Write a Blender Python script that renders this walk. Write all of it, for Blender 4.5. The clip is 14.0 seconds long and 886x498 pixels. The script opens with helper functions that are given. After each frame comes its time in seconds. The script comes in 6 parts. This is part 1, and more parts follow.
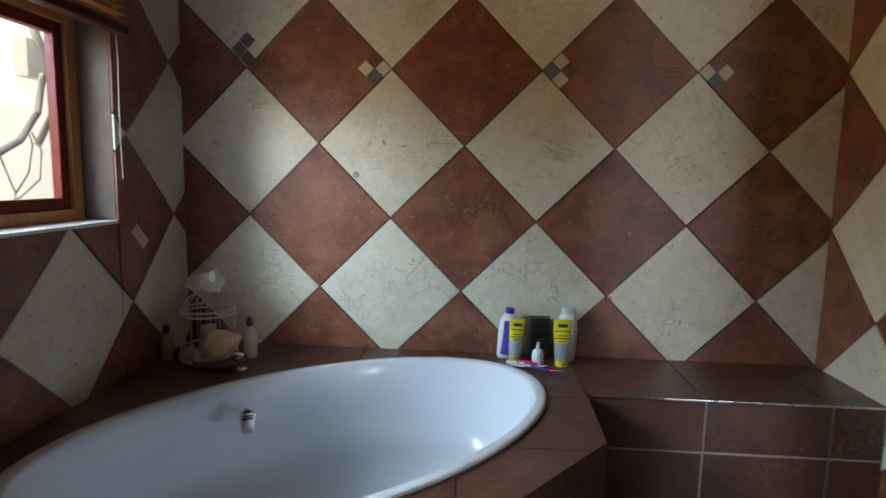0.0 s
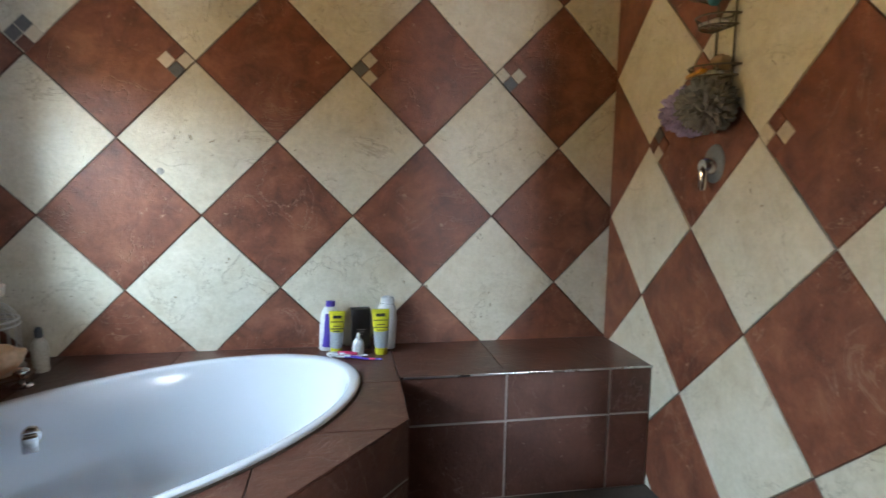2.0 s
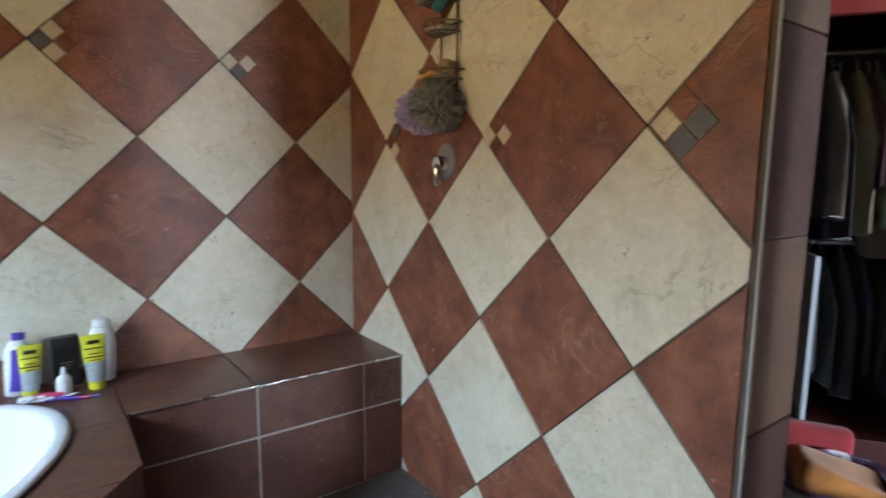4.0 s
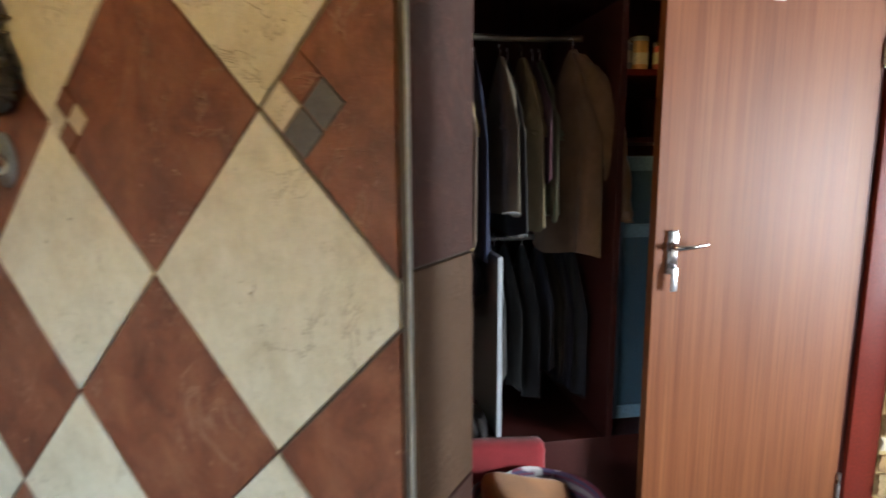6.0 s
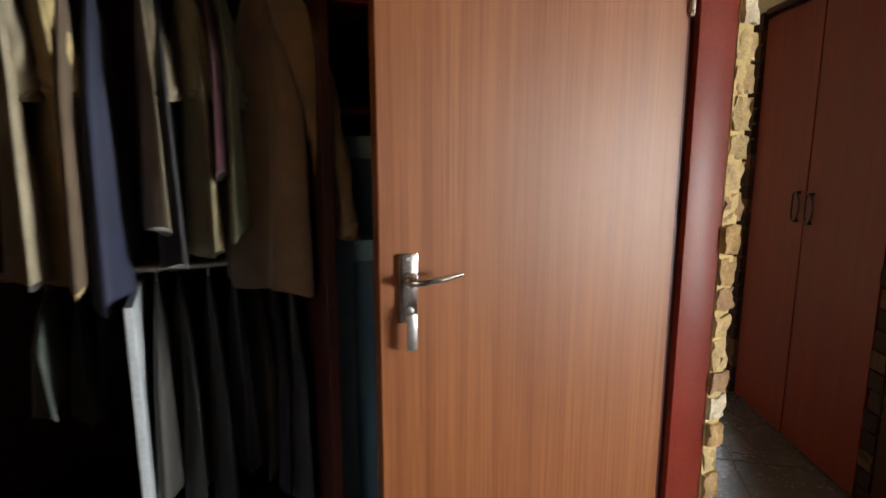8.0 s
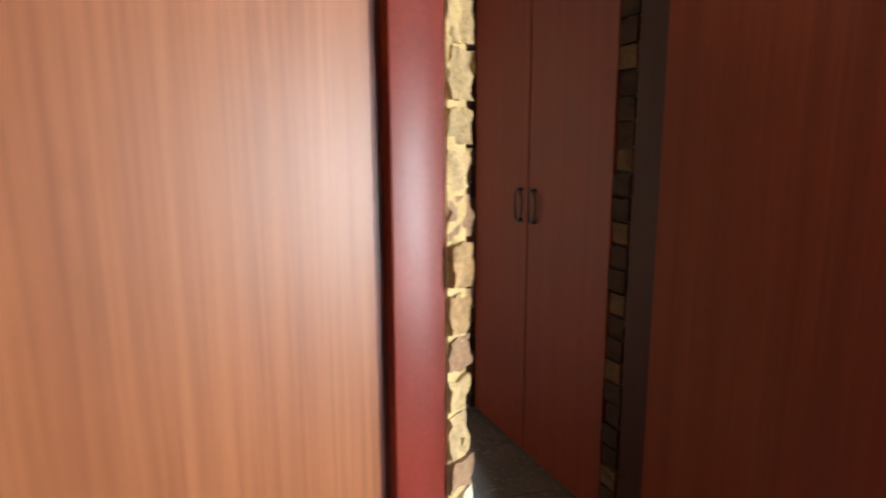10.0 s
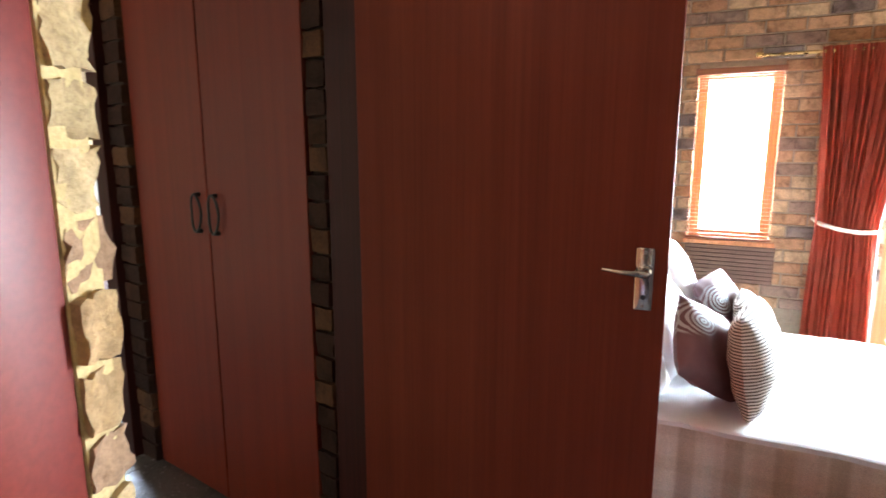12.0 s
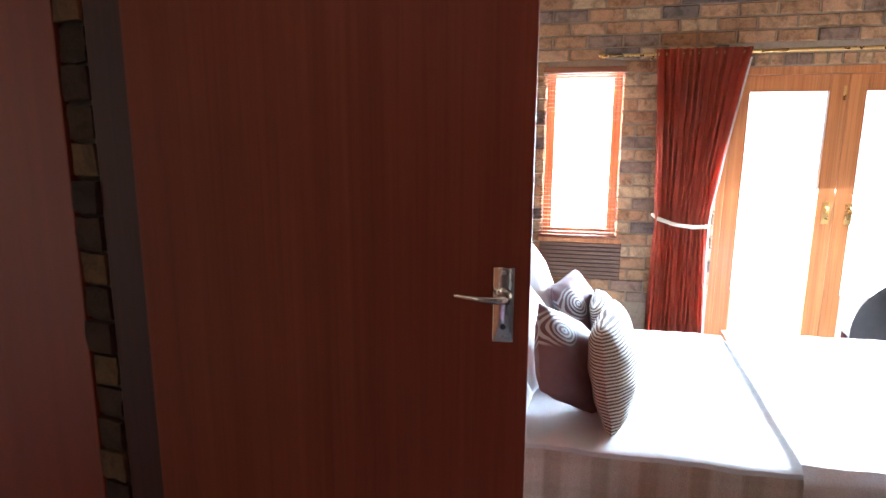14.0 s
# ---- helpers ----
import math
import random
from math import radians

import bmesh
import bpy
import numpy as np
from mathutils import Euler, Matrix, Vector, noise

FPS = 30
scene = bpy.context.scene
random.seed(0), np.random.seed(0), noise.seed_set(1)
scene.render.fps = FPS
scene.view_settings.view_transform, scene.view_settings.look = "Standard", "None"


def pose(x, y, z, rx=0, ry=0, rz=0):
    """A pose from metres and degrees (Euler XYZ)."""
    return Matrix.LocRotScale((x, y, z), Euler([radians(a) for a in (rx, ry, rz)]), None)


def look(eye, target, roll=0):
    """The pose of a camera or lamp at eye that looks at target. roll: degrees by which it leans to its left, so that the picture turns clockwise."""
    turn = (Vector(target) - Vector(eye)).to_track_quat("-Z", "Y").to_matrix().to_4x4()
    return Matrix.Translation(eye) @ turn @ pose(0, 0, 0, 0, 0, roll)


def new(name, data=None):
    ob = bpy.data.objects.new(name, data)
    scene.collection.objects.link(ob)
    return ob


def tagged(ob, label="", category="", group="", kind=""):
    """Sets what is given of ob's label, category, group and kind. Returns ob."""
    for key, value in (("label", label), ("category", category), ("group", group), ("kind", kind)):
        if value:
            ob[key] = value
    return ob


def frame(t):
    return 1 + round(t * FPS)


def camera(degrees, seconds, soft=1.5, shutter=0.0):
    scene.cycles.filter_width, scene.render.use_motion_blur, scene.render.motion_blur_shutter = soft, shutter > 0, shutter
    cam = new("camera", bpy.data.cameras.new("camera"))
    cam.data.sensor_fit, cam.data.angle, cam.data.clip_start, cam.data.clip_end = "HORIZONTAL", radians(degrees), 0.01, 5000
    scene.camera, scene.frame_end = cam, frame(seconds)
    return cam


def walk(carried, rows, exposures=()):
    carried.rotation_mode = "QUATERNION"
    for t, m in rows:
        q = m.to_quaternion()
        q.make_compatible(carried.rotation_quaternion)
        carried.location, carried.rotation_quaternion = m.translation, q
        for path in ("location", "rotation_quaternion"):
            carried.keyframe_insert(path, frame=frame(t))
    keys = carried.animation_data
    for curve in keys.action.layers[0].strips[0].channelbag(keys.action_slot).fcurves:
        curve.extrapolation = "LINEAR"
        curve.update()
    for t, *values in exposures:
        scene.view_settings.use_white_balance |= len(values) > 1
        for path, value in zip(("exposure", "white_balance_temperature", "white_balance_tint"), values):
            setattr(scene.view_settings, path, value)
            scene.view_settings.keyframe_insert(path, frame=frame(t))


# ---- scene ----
cam = camera(76.0, 14.0, shutter=0.5)
PATH = [
    (0, (0.181, -0.036, 1.457), (0.06, 1.944, 1.203), 1.3),
    (0.5, (0.254, -0.055, 1.45), (0.215, 1.929, 1.201), 1.1),
    (1, (0.34, -0.075, 1.444), (0.398, 1.909, 1.197), 1.0),
    (1.5, (0.401, -0.099, 1.44), (0.586, 1.877, 1.195), 0.8),
    (2, (0.403, -0.125, 1.441), (0.755, 1.828, 1.193), 0.8),
    (2.2, (0.4, -0.123, 1.443), (0.833, 1.813, 1.189), 0.7),
    (4.3, (0.41, -0.002, 1.477), (1.734, 1.473, 1.205), 0.3),
    (4.5, (0.433, 0.018, 1.476), (1.853, 1.401, 1.206), 0.1),
    (5, (0.556, 0.041, 1.495), (2.121, 1.25, 1.196), -0.1),
    (5.5, (0.757, 0.055, 1.5), (2.416, 1.128, 1.187), -0.2),
    (6, (0.998, 0.103, 1.508), (2.746, 1.022, 1.191), -0.4),
    (6.5, (1.25, 0.104, 1.512), (3.083, 0.825, 1.167), -0.1),
    (7, (1.465, 0.061, 1.504), (3.346, 0.642, 1.152), 0.1),
    (9.3, (2.419, -0.122, 1.456), (4.39, -0.11, 1.119), -0.4),
    (9.5, (2.477, -0.134, 1.454), (4.443, -0.265, 1.114), -0.3),
    (10, (2.605, -0.209, 1.439), (4.529, -0.637, 1.099), -0.3),
    (10.5, (2.703, -0.268, 1.447), (4.551, -0.95, 1.1), -0.2),
    (11, (2.78, -0.3, 1.444), (4.496, -1.267, 1.097), -0.2),
    (11.5, (2.818, -0.308, 1.439), (4.378, -1.509, 1.09), -0.1),
    (12, (2.843, -0.317, 1.441), (4.277, -1.667, 1.09), 0.0),
    (12.5, (2.862, -0.341, 1.436), (4.197, -1.789, 1.086), 0.0),
    (13, (2.873, -0.397, 1.429), (4.102, -1.935, 1.078), 0.1),
    (13.5, (2.912, -0.478, 1.443), (4.035, -2.093, 1.083), 0.4),
    (14, (2.984, -0.586, 1.443), (4.05, -2.24, 1.084), 0.3),
]
EXPOSURES = [
    (0.0, -1.12, 6200, 10), (1.5, -0.58, 6100, 10), (2.2, -0.4, 6050, 10), (4.3, -0.22, 5800, 10), (5.0, -0.04, 5800, 10), (5.5, 0.08, 5900, 10), (7.0, -0.5, 7600, 10),
    (9.4, 0.02, 7000, 10), (10.5, 0.45, 6600, 10), (11.5, 0.52, 6300, 10), (12.5, 0.42, 6000, 10), (14.0, 0.1, 5700, 10),
]
walk(cam, [(t, look(eye, target, roll)) for t, eye, target, roll in PATH], EXPOSURES)

# ---------------------------------------------------------------- light
world = bpy.data.worlds.new("sky")
scene.world = world
world.use_nodes = True
wn, wl = world.node_tree.nodes, world.node_tree.links
sky = wn.new("ShaderNodeTexSky")
sky.sky_type, sky.sun_disc = "NISHITA", False
sky.sun_elevation, sky.sun_rotation = radians(37), radians(145)
wn["Background"].inputs["Strength"].default_value = 0.15
wl.new(sky.outputs[0], wn["Background"].inputs[0])

sun_data = bpy.data.lights.new("sun", "SUN")
sun_data.energy, sun_data.angle, sun_data.color = 5.0, radians(0.5), (1.0, 0.95, 0.88)
sun = new("sun", sun_data)
sun.matrix_world = look((0, 0, 20), (-15.0, 22.0, 0))


def window_light(name, m, width, height, watts, color, spread=180):
    d = bpy.data.lights.new(name, "AREA")
    d.shape, d.size, d.size_y, d.energy, d.color = "RECTANGLE", width, height, watts, color
    d.spread = radians(spread)
    ob = new(name, d)
    ob.matrix_world = m
    return ob


# ---------------------------------------------------------------- frames of the plan
DIAG = pose(3.491, -0.297, 0, 0, 0, -52.69)      # x from the hinge towards the hall, y into the wardrobe
BED = pose(4.641, -4.415, 0, 0, 0, -160)         # x along the bedroom's outer wall, y outwards
CUP = pose(5.512, -1.033, 0, 0, 0, -169)         # x along the hall cupboard, y into it
LEAF2 = pose(4.14, -1.22, 0, 0, 0, -154)         # x from hinge to free edge
CEIL = 2.75

window_light("bath_window_light", pose(-2.60, 0.70, 2.36, 0, -66, 8), 0.62, 1.1, 345, (0.66, 0.85, 1.0), 180)
window_light("bath_yard_light", pose(-2.60, 0.72, 1.32, 0, -96, 8), 1.05, 1.2, 74, (1.0, 0.62, 0.13), 180)
window_light("french_door_light", BED @ pose(1.92, 0.10, 1.05, -64, 0, 0), 1.25, 1.5, 1250, (0.82, 0.92, 1.0), 160)
window_light("bedroom_window_light", BED @ pose(0.30, 0.12, 1.38, -90, 0, 0), 0.5, 1.1, 380, (0.95, 0.98, 1.0))
window_light("far_window_light", pose(8.45, -1.5, 1.0, 0, 90, 0), 0.9, 1.2, 190, (0.72, 0.85, 1.0))


# ---------------------------------------------------------------- materials
def material(name, rough=0.5, metal=0.0, spec=0.5):
    m = bpy.data.materials.new(name)
    m.use_nodes = True
    b = m.node_tree.nodes["Principled BSDF"]
    b.inputs["Roughness"].default_value, b.inputs["Metallic"].default_value = rough, metal
    b.inputs["Specular IOR Level"].default_value = spec
    return m, m.node_tree.nodes, m.node_tree.links, b


def ramp(nodes, links, src, stops):
    r = nodes.new("ShaderNodeValToRGB")
    e = r.color_ramp.elements
    while len(e) < len(stops):
        e.new(0.5)
    for k, (p, c) in zip(e, stops):
        k.position, k.color = p, (*c, 1)
    links.new(src, r.inputs[0])
    return r


def coords(nodes, links, scale=(1, 1, 1), jitter=0.0):
    """Object coordinates, shifted at random from piece to piece."""
    tc, mp = nodes.new("ShaderNodeTexCoord"), nodes.new("ShaderNodeMapping")
    mp.inputs["Scale"].default_value = scale
    links.new(tc.outputs["Object"], mp.inputs["Vector"])
    if jitter:
        info, mul = nodes.new("ShaderNodeObjectInfo"), nodes.new("ShaderNodeMath")
        mul.operation, mul.inputs[1].default_value = "MULTIPLY", jitter
        comb = nodes.new("ShaderNodeCombineXYZ")
        links.new(info.outputs["Random"], mul.inputs[0])
        for k in range(3):
            links.new(mul.outputs[0], comb.inputs[k])
        links.new(comb.outputs[0], mp.inputs["Location"])
    return mp.outputs[0]


def noise_tex(nodes, links, vec, scale, detail=4, rough=0.55, dist=0.0):
    n = nodes.new("ShaderNodeTexNoise")
    n.inputs["Scale"].default_value, n.inputs["Detail"].default_value = scale, detail
    n.inputs["Roughness"].default_value, n.inputs["Distortion"].default_value = rough, dist
    links.new(vec, n.inputs["Vector"])
    return n.outputs[0]


def bump(nodes, links, b, height, strength, distance=0.002):
    bp = nodes.new("ShaderNodeBump")
    bp.inputs["Strength"].default_value, bp.inputs["Distance"].default_value = strength, distance
    links.new(height, bp.inputs["Height"])
    links.new(bp.outputs[0], b.inputs["Normal"])


def mix(nodes, links, a, c, fac, mode="MIX"):
    m = nodes.new("ShaderNodeMix")
    m.data_type, m.blend_type = "RGBA", mode
    if isinstance(fac, float):
        m.inputs[0].default_value = fac
    else:
        links.new(fac, m.inputs[0])
    for k, v in ((6, a), (7, c)):
        if isinstance(v, tuple):
            m.inputs[k].default_value = (*v, 1)
        else:
            links.new(v, m.inputs[k])
    return m.outputs[2]


def mottled(name, c1, c2, scale=6, rough=0.5, fine=60, bump_s=0.25, metal=0.0, jitter=7.0, spec=0.5, rough_var=0.15, stretch=(1, 1, 1)):
    """A surface of two tones with grain at two scales."""
    m, n, l, b = material(name, rough, metal, spec)
    v = coords(n, l, stretch, jitter)
    big, small = noise_tex(n, l, v, scale, 5, 0.6, 0.4), noise_tex(n, l, v, fine, 3)
    col = ramp(n, l, big, [(0.3, c1), (0.7, c2)]).outputs[0]
    dark = ramp(n, l, small, [(0.3, (0.78, 0.78, 0.78)), (0.65, (1, 1, 1))]).outputs[0]
    l.new(mix(n, l, col, dark, 1.0, "MULTIPLY"), b.inputs["Base Color"])
    rr = n.new("ShaderNodeMapRange")
    rr.inputs["To Min"].default_value, rr.inputs["To Max"].default_value = max(0.03, rough - rough_var), min(1, rough + rough_var)
    l.new(big, rr.inputs["Value"])
    l.new(rr.outputs[0], b.inputs["Roughness"])
    bump(n, l, b, small, bump_s)
    return m


def plain(name, c, rough=0.5, metal=0.0, spec=0.5):
    return mottled(name, tuple(0.92 * k for k in c), c, 9, rough, 120, 0.06, metal, 3.0, spec, 0.06)


def tile_mat(name, base, dark, light, pit, rough):
    """Glazed stone-look tile: clouds, veins and small pits."""
    m, n, l, b = material(name, rough)
    v = coords(n, l, (1, 1, 1), 9.0)
    cloud = noise_tex(n, l, v, 7.0, 8, 0.66, 0.5)
    col = ramp(n, l, cloud, [(0.32, dark), (0.5, base), (0.70, light)]).outputs[0]
    grain = noise_tex(n, l, v, 45, 5, 0.7)
    col = mix(n, l, col, ramp(n, l, grain, [(0.25, (0.86, 0.85, 0.83)), (0.6, (1, 1, 1))]).outputs[0], 1.0, "MULTIPLY")
    vo = n.new("ShaderNodeTexVoronoi")
    vo.feature, vo.inputs["Scale"].default_value = "F1", 16
    warp = n.new("ShaderNodeVectorMath")
    l.new(v, warp.inputs[0])
    wn_ = n.new("ShaderNodeTexNoise")
    wn_.inputs["Scale"].default_value = 9
    l.new(v, wn_.inputs["Vector"])
    l.new(wn_.outputs["Color"], warp.inputs[1])
    l.new(warp.outputs[0], vo.inputs["Vector"])
    spots = ramp(n, l, vo.outputs["Distance"], [(0.03, (1, 1, 1)), (0.13, (0, 0, 0))]).outputs[0]
    gate = ramp(n, l, noise_tex(n, l, v, 3.3, 2), [(0.44, (0, 0, 0)), (0.58, (1, 1, 1))]).outputs[0]
    pits = mix(n, l, spots, gate, 1.0, "MULTIPLY")
    col = mix(n, l, col, pit, pits)
    cr = noise_tex(n, l, v, 3.1, 6, 0.6, 1.2)
    sub = n.new("ShaderNodeMath")
    sub.operation, sub.inputs[1].default_value = "SUBTRACT", 0.5
    ab = n.new("ShaderNodeMath")
    ab.operation = "ABSOLUTE"
    l.new(cr, sub.inputs[0])
    l.new(sub.outputs[0], ab.inputs[0])
    vein = ramp(n, l, ab.outputs[0], [(0.002, (1, 1, 1)), (0.009, (0, 0, 0))]).outputs[0]
    vein = mix(n, l, vein, gate, 1.0, "MULTIPLY")
    half = mix(n, l, (0, 0, 0), vein, 0.5)
    col = mix(n, l, col, pit, half)
    speck = ramp(n, l, noise_tex(n, l, v, 34, 3, 0.6, 0.6), [(0.665, (0, 0, 0)), (0.70, (1, 1, 1))]).outputs[0]
    speck = mix(n, l, speck, ramp(n, l, noise_tex(n, l, v, 5.1, 2), [(0.46, (0, 0, 0)), (0.56, (1, 1, 1))]).outputs[0], 1.0, "MULTIPLY")
    col = mix(n, l, col, pit, speck)
    l.new(col, b.inputs["Base Color"])
    h1 = mix(n, l, grain, pits, 0.5, "SUBTRACT")
    h2 = mix(n, l, h1, vein, 0.5, "SUBTRACT")
    h2 = mix(n, l, h2, speck, 0.5, "SUBTRACT")
    bump(n, l, b, mix(n, l, h2, cloud, 0.35), 1.0, 0.005)
    rr = n.new("ShaderNodeMapRange")
    rr.inputs["To Min"].default_value, rr.inputs["To Max"].default_value = rough - 0.1, rough + 0.15
    l.new(grain, rr.inputs["Value"])
    l.new(rr.outputs[0], b.inputs["Roughness"])
    return m


def veneer(name, c1, c2, c3, rough=0.32, axis=2, spec=0.5, grain=0.7):
    """Straight-grained veneer: fine streaks along one axis, broad bands across."""
    m, n, l, b = material(name, rough, 0.0, spec)
    s1, s2 = [26, 26, 26], [150, 150, 150]
    s1[axis], s2[axis] = 0.35, 2.2
    v1, v2 = coords(n, l, tuple(s1), 4.0), coords(n, l, tuple(s2), 4.0)
    band, streak = noise_tex(n, l, v1, 1.0, 4, 0.6, 0.25), noise_tex(n, l, v2, 1.0, 3, 0.6)
    col = ramp(n, l, band, [(0.3, c1), (0.5, c2), (0.72, c3)]).outputs[0]
    st = ramp(n, l, streak, [(0.32, (0.62, 0.58, 0.55)), (0.55, (1, 1, 1))]).outputs[0]
    l.new(mix(n, l, col, st, grain, "MULTIPLY"), b.inputs["Base Color"])
    bump(n, l, b, streak, 0.05, 0.001)
    rr = n.new("ShaderNodeMapRange")
    rr.inputs["To Min"].default_value, rr.inputs["To Max"].default_value = rough - 0.04, rough + 0.10
    l.new(streak, rr.inputs["Value"])
    l.new(rr.outputs[0], b.inputs["Roughness"])
    return m


def cloth(name, c1, c2, scale=14, weave=500, rough=0.9):
    m, n, l, b = material(name, rough, 0, 0.2)
    v = coords(n, l, (1, 1, 1), 5.0)
    big = noise_tex(n, l, v, scale, 4)
    col = ramp(n, l, big, [(0.3, c1), (0.7, c2)]).outputs[0]
    fine = noise_tex(n, l, v, weave, 2)
    l.new(mix(n, l, col, ramp(n, l, fine, [(0.3, (0.8, 0.8, 0.8)), (0.7, (1, 1, 1))]).outputs[0], 1.0, "MULTIPLY"), b.inputs["Base Color"])
    b.inputs["Sheen Weight"].default_value = 0.15
    bump(n, l, b, fine, 0.3, 0.001)
    return m


def striped(name, c1, c2, scale, rough=0.9, axis="X", dist=3.0):
    m, n, l, b = material(name, rough, 0, 0.2)
    w = n.new("ShaderNodeTexWave")
    w.bands_direction = axis
    w.inputs["Scale"].default_value, w.inputs["Distortion"].default_value, w.inputs["Detail"].default_value = scale, dist, 1
    w.inputs["Detail Scale"].default_value = 0.6
    l.new(coords(n, l), w.inputs["Vector"])
    l.new(ramp(n, l, w.outputs[0], [(0.42, c1), (0.58, c2)]).outputs[0], b.inputs["Base Color"])
    bump(n, l, b, w.outputs[0], 0.4, 0.003)
    return m


def plaid(name):
    m, n, l, b = material(name, 0.95, 0, 0.2)
    v = coords(n, l)
    col = None
    for axis, scale, w in (("X", 2.1, 0.5), ("Z", 2.4, 0.4), ("X", 5.3, 0.25)):
        wv = n.new("ShaderNodeTexWave")
        wv.bands_direction = axis
        wv.inputs["Scale"].default_value = scale
        l.new(v, wv.inputs["Vector"])
        band = ramp(n, l, wv.outputs[0], [(0.55, (1, 1, 1)), (0.80, (0.80, 0.76, 0.71))]).outputs[0]
        col = band if col is None else mix(n, l, col, band, w, "MULTIPLY")
    fine = noise_tex(n, l, v, 300, 2)
    base = mix(n, l, (0.88, 0.81, 0.72), ramp(n, l, fine, [(0.3, (0.7, 0.7, 0.7)), (0.7, (1, 1, 1))]).outputs[0], 1.0, "MULTIPLY")
    l.new(mix(n, l, base, col, 1.0, "MULTIPLY"), b.inputs["Base Color"])
    bump(n, l, b, fine, 0.3, 0.001)
    return m


def brick_mat(name, tones, rough=0.85, low=0.32):
    """Burnt stock brick: the tone changes from brick to brick and within one."""
    m, n, l, b = material(name, rough, 0, 0.25)
    info = n.new("ShaderNodeObjectInfo")
    r = n.new("ShaderNodeValToRGB")
    r.color_ramp.interpolation = "CONSTANT"
    e = r.color_ramp.elements
    while len(e) < len(tones):
        e.new(0.5)
    for k, (el, c) in enumerate(zip(e, tones)):
        el.position, el.color = k / len(tones), (*c, 1)
    l.new(info.outputs["Random"], r.inputs[0])
    v = coords(n, l, (1, 1, 1), 11.0)
    cl = noise_tex(n, l, v, 13, 5, 0.65, 0.6)
    burnt = ramp(n, l, cl, [(0.30, (low, low * 0.93, low * 0.87)), (0.52, (1, 1, 1)), (0.78, (1.25, 1.2, 1.1))]).outputs[0]
    fine = noise_tex(n, l, v, 110, 4, 0.7)
    c = mix(n, l, r.outputs[0], burnt, 0.85, "MULTIPLY")
    c = mix(n, l, c, ramp(n, l, fine, [(0.3, (0.65, 0.65, 0.65)), (0.6, (1, 1, 1))]).outputs[0], 1.0, "MULTIPLY")
    l.new(c, b.inputs["Base Color"])
    bump(n, l, b, fine, 0.6, 0.004)
    return m


M_CREAM = tile_mat("cream_stone_tile", (0.66, 0.61, 0.48), (0.58, 0.52, 0.39), (0.72, 0.67, 0.55), (0.34, 0.28, 0.18), 0.36)
M_RED = tile_mat("terracotta_tile", (0.195, 0.068, 0.038), (0.095, 0.031, 0.019), (0.29, 0.118, 0.066), (0.36, 0.21, 0.14), 0.36)
M_DARKTILE = tile_mat("dark_brown_tile", (0.105, 0.040, 0.026), (0.070, 0.026, 0.018), (0.15, 0.062, 0.042), (0.22, 0.13, 0.10), 0.30)
# shower wall's end tiles: the shade on that face is put into these colours
M_ENDTAN = tile_mat("shaded_tan_stone_tile", (0.098, 0.049, 0.021), (0.080, 0.040, 0.017), (0.115, 0.059, 0.028), (0.16, 0.09, 0.05), 0.7)
M_ENDRED = tile_mat("shaded_matt_terracotta_tile", (0.050, 0.0125, 0.0065), (0.036, 0.009, 0.005), (0.066, 0.018, 0.009), (0.10, 0.03, 0.02), 0.7)
M_GROUT = mottled("dark_grout", (0.075, 0.055, 0.042), (0.11, 0.085, 0.065), 20, 0.9, 200)
M_GROUT_L = mottled("pale_grout", (0.42, 0.38, 0.35), (0.55, 0.50, 0.46), 20, 0.85, 200)
M_INSERT_C = tile_mat("cream_mosaic", (0.62, 0.55, 0.42), (0.55, 0.48, 0.36), (0.70, 0.63, 0.50), (0.4, 0.33, 0.24), 0.35)
M_INSERT_G = tile_mat("slate_mosaic", (0.115, 0.115, 0.12), (0.08, 0.08, 0.085), (0.16, 0.16, 0.165), (0.2, 0.18, 0.16), 0.35)
M_FLOOR = tile_mat("slate_floor_tile", (0.115, 0.10, 0.095), (0.10, 0.085, 0.08), (0.13, 0.115, 0.11), (0.10, 0.085, 0.08), 0.22)
M_PLASTER = mottled("cream_plaster", (0.60, 0.50, 0.34), (0.68, 0.58, 0.42), 3, 0.9, 80, 0.35)
M_CEIL = veneer("dark_board_ceiling", (0.10, 0.060, 0.030), (0.14, 0.085, 0.042), (0.18, 0.115, 0.06), 0.5, 0)
M_ENAMEL, _n, _l, _b = material("white_enamel", 0.10)
_b.inputs["Base Color"].default_value = (0.70, 0.73, 0.78, 1)
_b.inputs["Coat Weight"].default_value, _b.inputs["Coat Roughness"].default_value = 0.5, 0.05
M_CHROME = plain("chrome", (0.78, 0.78, 0.80), 0.12, 1.0)
M_STEEL = plain("brushed_steel", (0.62, 0.62, 0.62), 0.28, 1.0)
M_BRASS = plain("brass", (0.72, 0.50, 0.20), 0.28, 1.0)
M_DOOR = veneer("sapele_veneer", (0.118, 0.034, 0.0115), (0.146, 0.046, 0.016), (0.174, 0.060, 0.022), 0.46, 2, 0.19, 0.6)
M_DOOR2 = veneer("dark_red_veneer", (0.172, 0.027, 0.0135), (0.195, 0.0325, 0.016), (0.216, 0.039, 0.019), 0.46, 2, 0.25, 0.35)
M_REDPAINT = mottled("oxblood_gloss_paint", (0.118, 0.012, 0.007), (0.148, 0.018, 0.010), 4, 0.44, 90, 0.08, 0.0, 7.0, 0.17, 0.07)
M_REDBOARD = mottled("red_gloss_board", (0.24, 0.024, 0.010), (0.29, 0.034, 0.014), 4, 0.42, 90, 0.08, 0.0, 7.0, 0.3)
